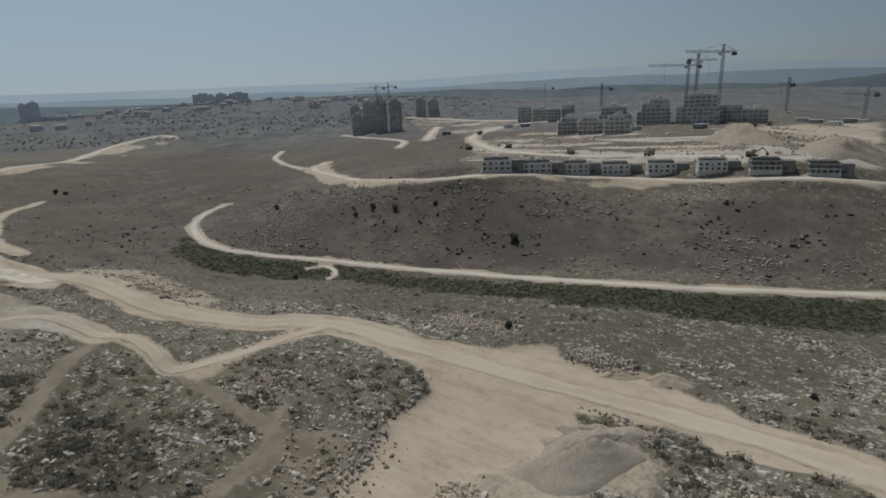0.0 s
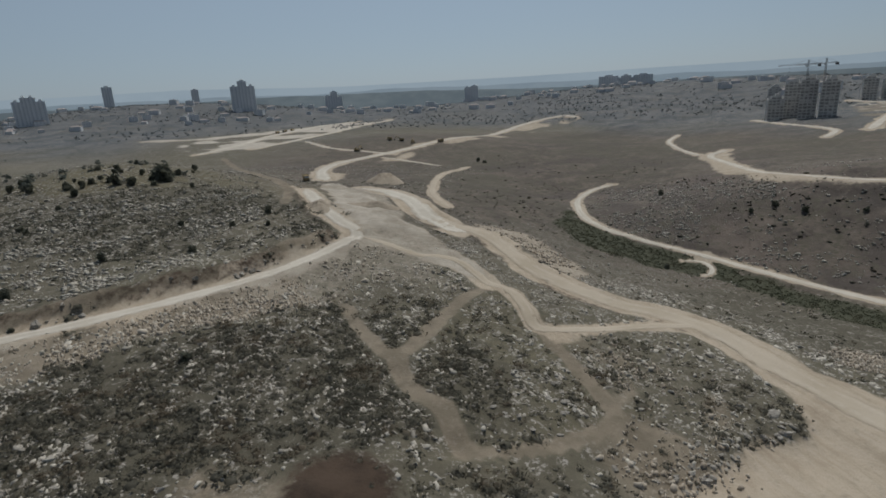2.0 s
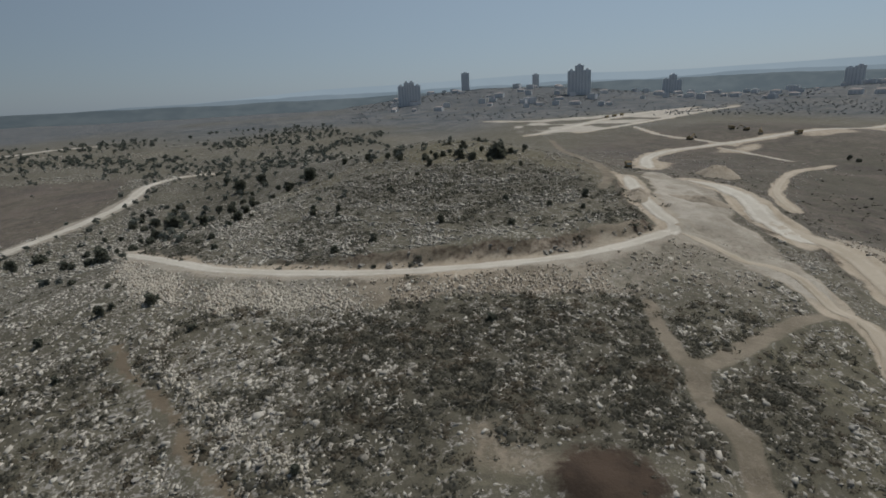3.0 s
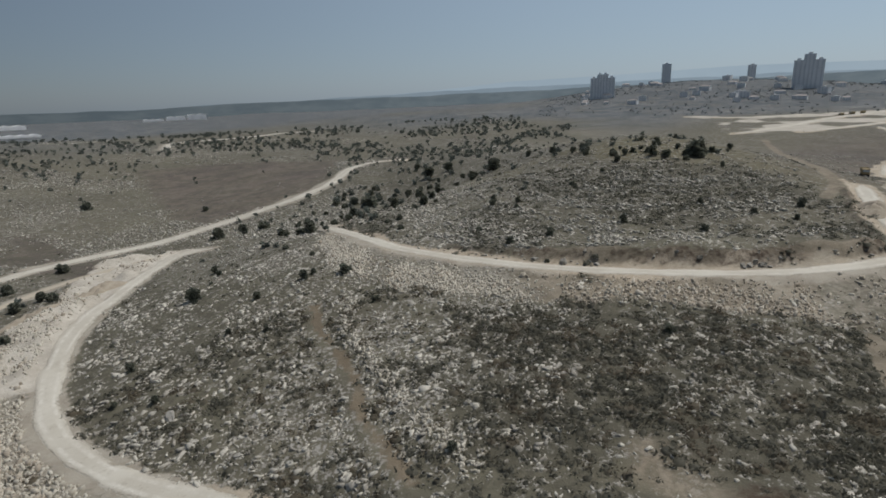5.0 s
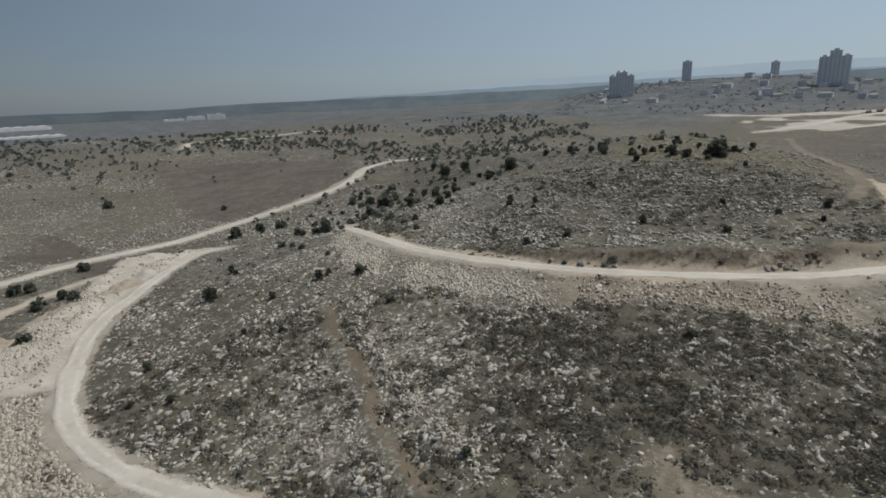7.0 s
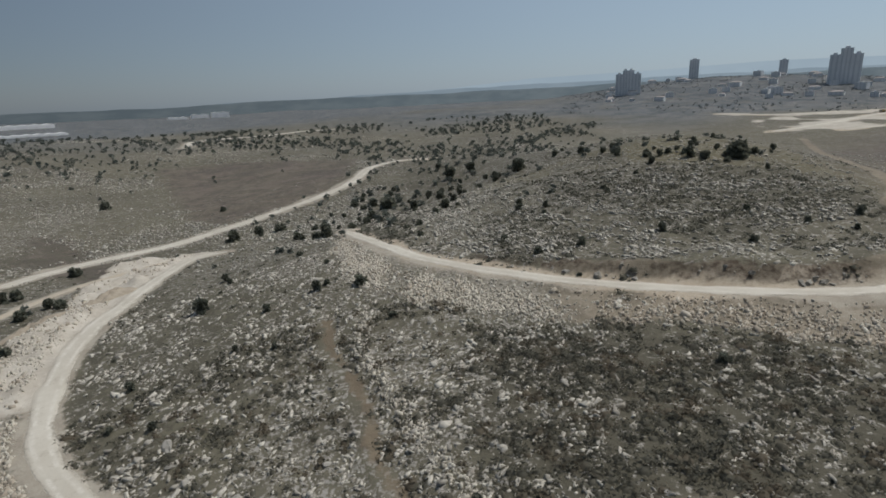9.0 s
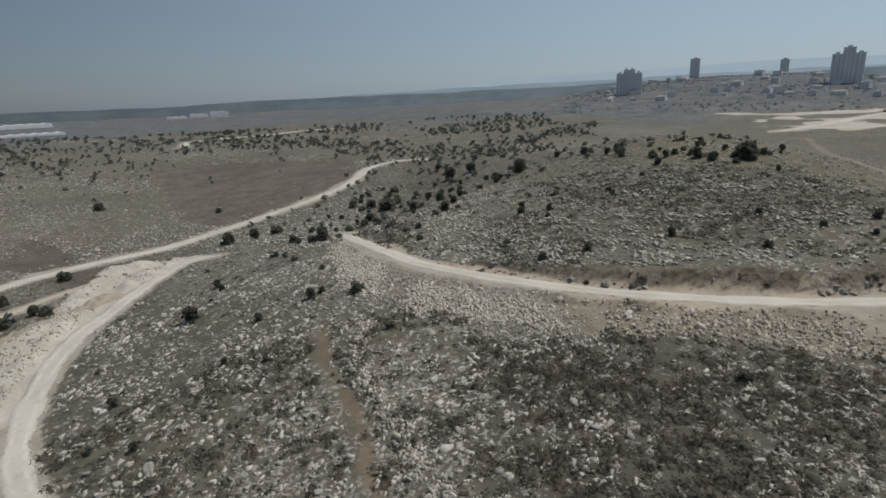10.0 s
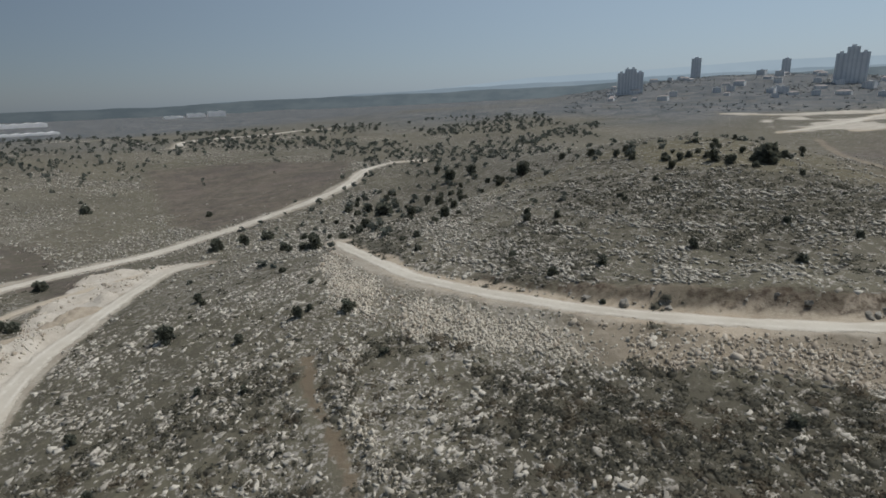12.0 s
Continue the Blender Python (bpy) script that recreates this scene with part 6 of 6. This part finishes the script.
def make_excavator():
    top = thing("excavator", "yellow tracked excavator at work on bare earth", "excavator", "earth-moving machines")
    for y in (-1.4, 1.4):
        bm = boxes((-2.0, y - 0.35, 0.08, 2.0, y + 0.35, 0.95))
        for x in (-2.0, 2.0):
            drum(bm, (x, y, 0.52), (0, 1, 0), 0.5, 0.7)
        part("track", bm, M_BLACK, top)
    bm = boxes((-2.6, -1.4, 1.05, 1.3, 1.4, 2.2), (-2.6, -1.3, 2.2, -0.6, 1.3, 2.7))
    bmesh.ops.bevel(bm, geom=bm.edges[:], offset=0.12, segments=2)
    part("body", bm, M_YELLOW, top)
    bm = boxes((-0.1, 0.3, 2.2, 1.5, 1.4, 3.5))
    bmesh.ops.bevel(bm, geom=bm.edges[:], offset=0.12, segments=2)
    cab = part("cab", bm, M_YELLOW, top)
    part("cab_glass", boxes((0.2, 0.28, 2.5, 1.3, 1.42, 3.3)), M_TOWER_GLASS, cab)
    for name, a, b, t in (("boom", (1.0, -0.3, 1.8), (4.4, -0.3, 4.6), 0.55), ("arm", (4.4, -0.3, 4.6), (6.6, -0.3, 2.2), 0.42)):
        bm = bmesh.new()
        beam(bm, a, b, t)
        part(name, bm, M_YELLOW, top)
    bm = boxes((6.0, -0.9, 1.0, 7.1, 0.3, 2.1))
    bmesh.ops.bevel(bm, geom=bm.edges[:], offset=0.25, segments=2)
    part("bucket", bm, M_BLACK, top)
    return top


def make_truck():
    top = thing("dump_truck", "dusty yellow dump truck on the haul road", "truck", "earth-moving machines")
    part("chassis", boxes((-3.8, -0.7, 0.8, 3.9, 0.7, 1.2)), M_BLACK, top)
    bm = boxes((1.9, -1.25, 1.2, 4.1, 1.25, 3.2))
    bmesh.ops.bevel(bm, geom=bm.edges[:], offset=0.18, segments=2)
    cab = part("cab", bm, M_YELLOW, top)
    part("windscreen", boxes((4.0, -1.05, 2.1, 4.14, 1.05, 2.9)), M_TOWER_GLASS, cab)
    bm = bmesh.new()
    v = [bm.verts.new(p) for p in ((-4.0, -1.3, 1.25), (1.7, -1.3, 1.25), (1.7, 1.3, 1.25), (-4.0, 1.3, 1.25), (-4.5, -1.4, 3.0), (1.8, -1.4, 3.2), (1.8, 1.4, 3.2), (-4.5, 1.4, 3.0), (-4.2, -1.2, 2.6), (1.6, -1.2, 2.7), (1.6, 1.2, 2.7), (-4.2, 1.2, 2.6))]
    for f in ((3, 2, 1, 0), (0, 1, 5, 4), (1, 2, 6, 5), (2, 3, 7, 6), (3, 0, 4, 7), (4, 5, 9, 8), (5, 6, 10, 9), (6, 7, 11, 10), (7, 4, 8, 11), (8, 9, 10, 11)):
        bm.faces.new([v[i] for i in f])
    part("tipper_body", bm, M_YELLOW, top)
    for x in (-3.0, -1.6, 3.0):
        for y in (-1.05, 1.05):
            wheel_on(top, x, y, 0.62, 0.5)
    return top


EXCAVATOR, TRUCK = make_excavator(), make_truck()
for k, (ob, x, y, turn) in enumerate(((EXCAVATOR, 398, 321, 40), (TRUCK, 417, 303, 190), (EXCAVATOR, 402, 338, 120), (TRUCK, 399, 350, 60), (TRUCK, 502, 634, 200), (TRUCK, 178, 213, 235), (EXCAVATOR, 340, 336, 10), (EXCAVATOR, 410, -46, 60), (TRUCK, 520, 640, 30), (EXCAVATOR, 385, -262, 150), (TRUCK, 372, -240, 100), (TRUCK, 480, 622, 210))):
    stand(ob if k < 2 else copy_thing(ob, Matrix.Identity(4)), x, y, turn, -0.15)


# ---- cabins, a wall and trucks on the building site ----
def make_cabin(paint, label):
    top = thing("site_cabin", label, "cabin", "cabins on the building site")
    part("body", boxes((-4.5, -1.6, 0.25, 4.5, 1.6, 3.0)), paint, top)
    part("roof", boxes((-4.7, -1.8, 3.0, 4.7, 1.8, 3.2)), M_WHITE, top)
    for x in (-3.9, 3.9):
        part("foot", boxes((x - 0.3, -1.5, -1.2, x + 0.3, 1.5, 0.25)), M_CONCRETE, top)
    part("door", boxes((2.2, -1.68, 0.3, 3.2, -1.58, 2.4)), M_BLOCKWORK, top)
    for x in (-3.2, -0.8):
        part("window", boxes((x, -1.66, 1.2, x + 1.6, -1.58, 2.2)), M_TOWER_GLASS, top)
    return top


CABINS = [make_cabin(M_WHITE, "white site cabin on bare pale ground"), make_cabin(M_BLOCKWORK, "grey steel container on bare pale ground")]
for k, (x, y) in enumerate([(540, -100), (531, -115), (458, -138), (428, -168), (408, -173), (380, -208), (415, -309), (404, -312), (394, -320), (414, -348)]):
    stand(CABINS[k] if k < 2 else copy_thing(CABINS[k % 2], Matrix.Identity(4)), x, y, -100 - 4 * k, 0.1)
for k, (x, y) in enumerate([(395, -73), (296, -134), (334, -101), (254, -166), (542, -39), (513, -68)]):
    stand(copy_thing(TRUCK if k % 3 else EXCAVATOR, Matrix.Identity(4)), x, y, 80 + 50 * k, -0.1)
make_crane(435, -377, 20, 60, 18, 8)
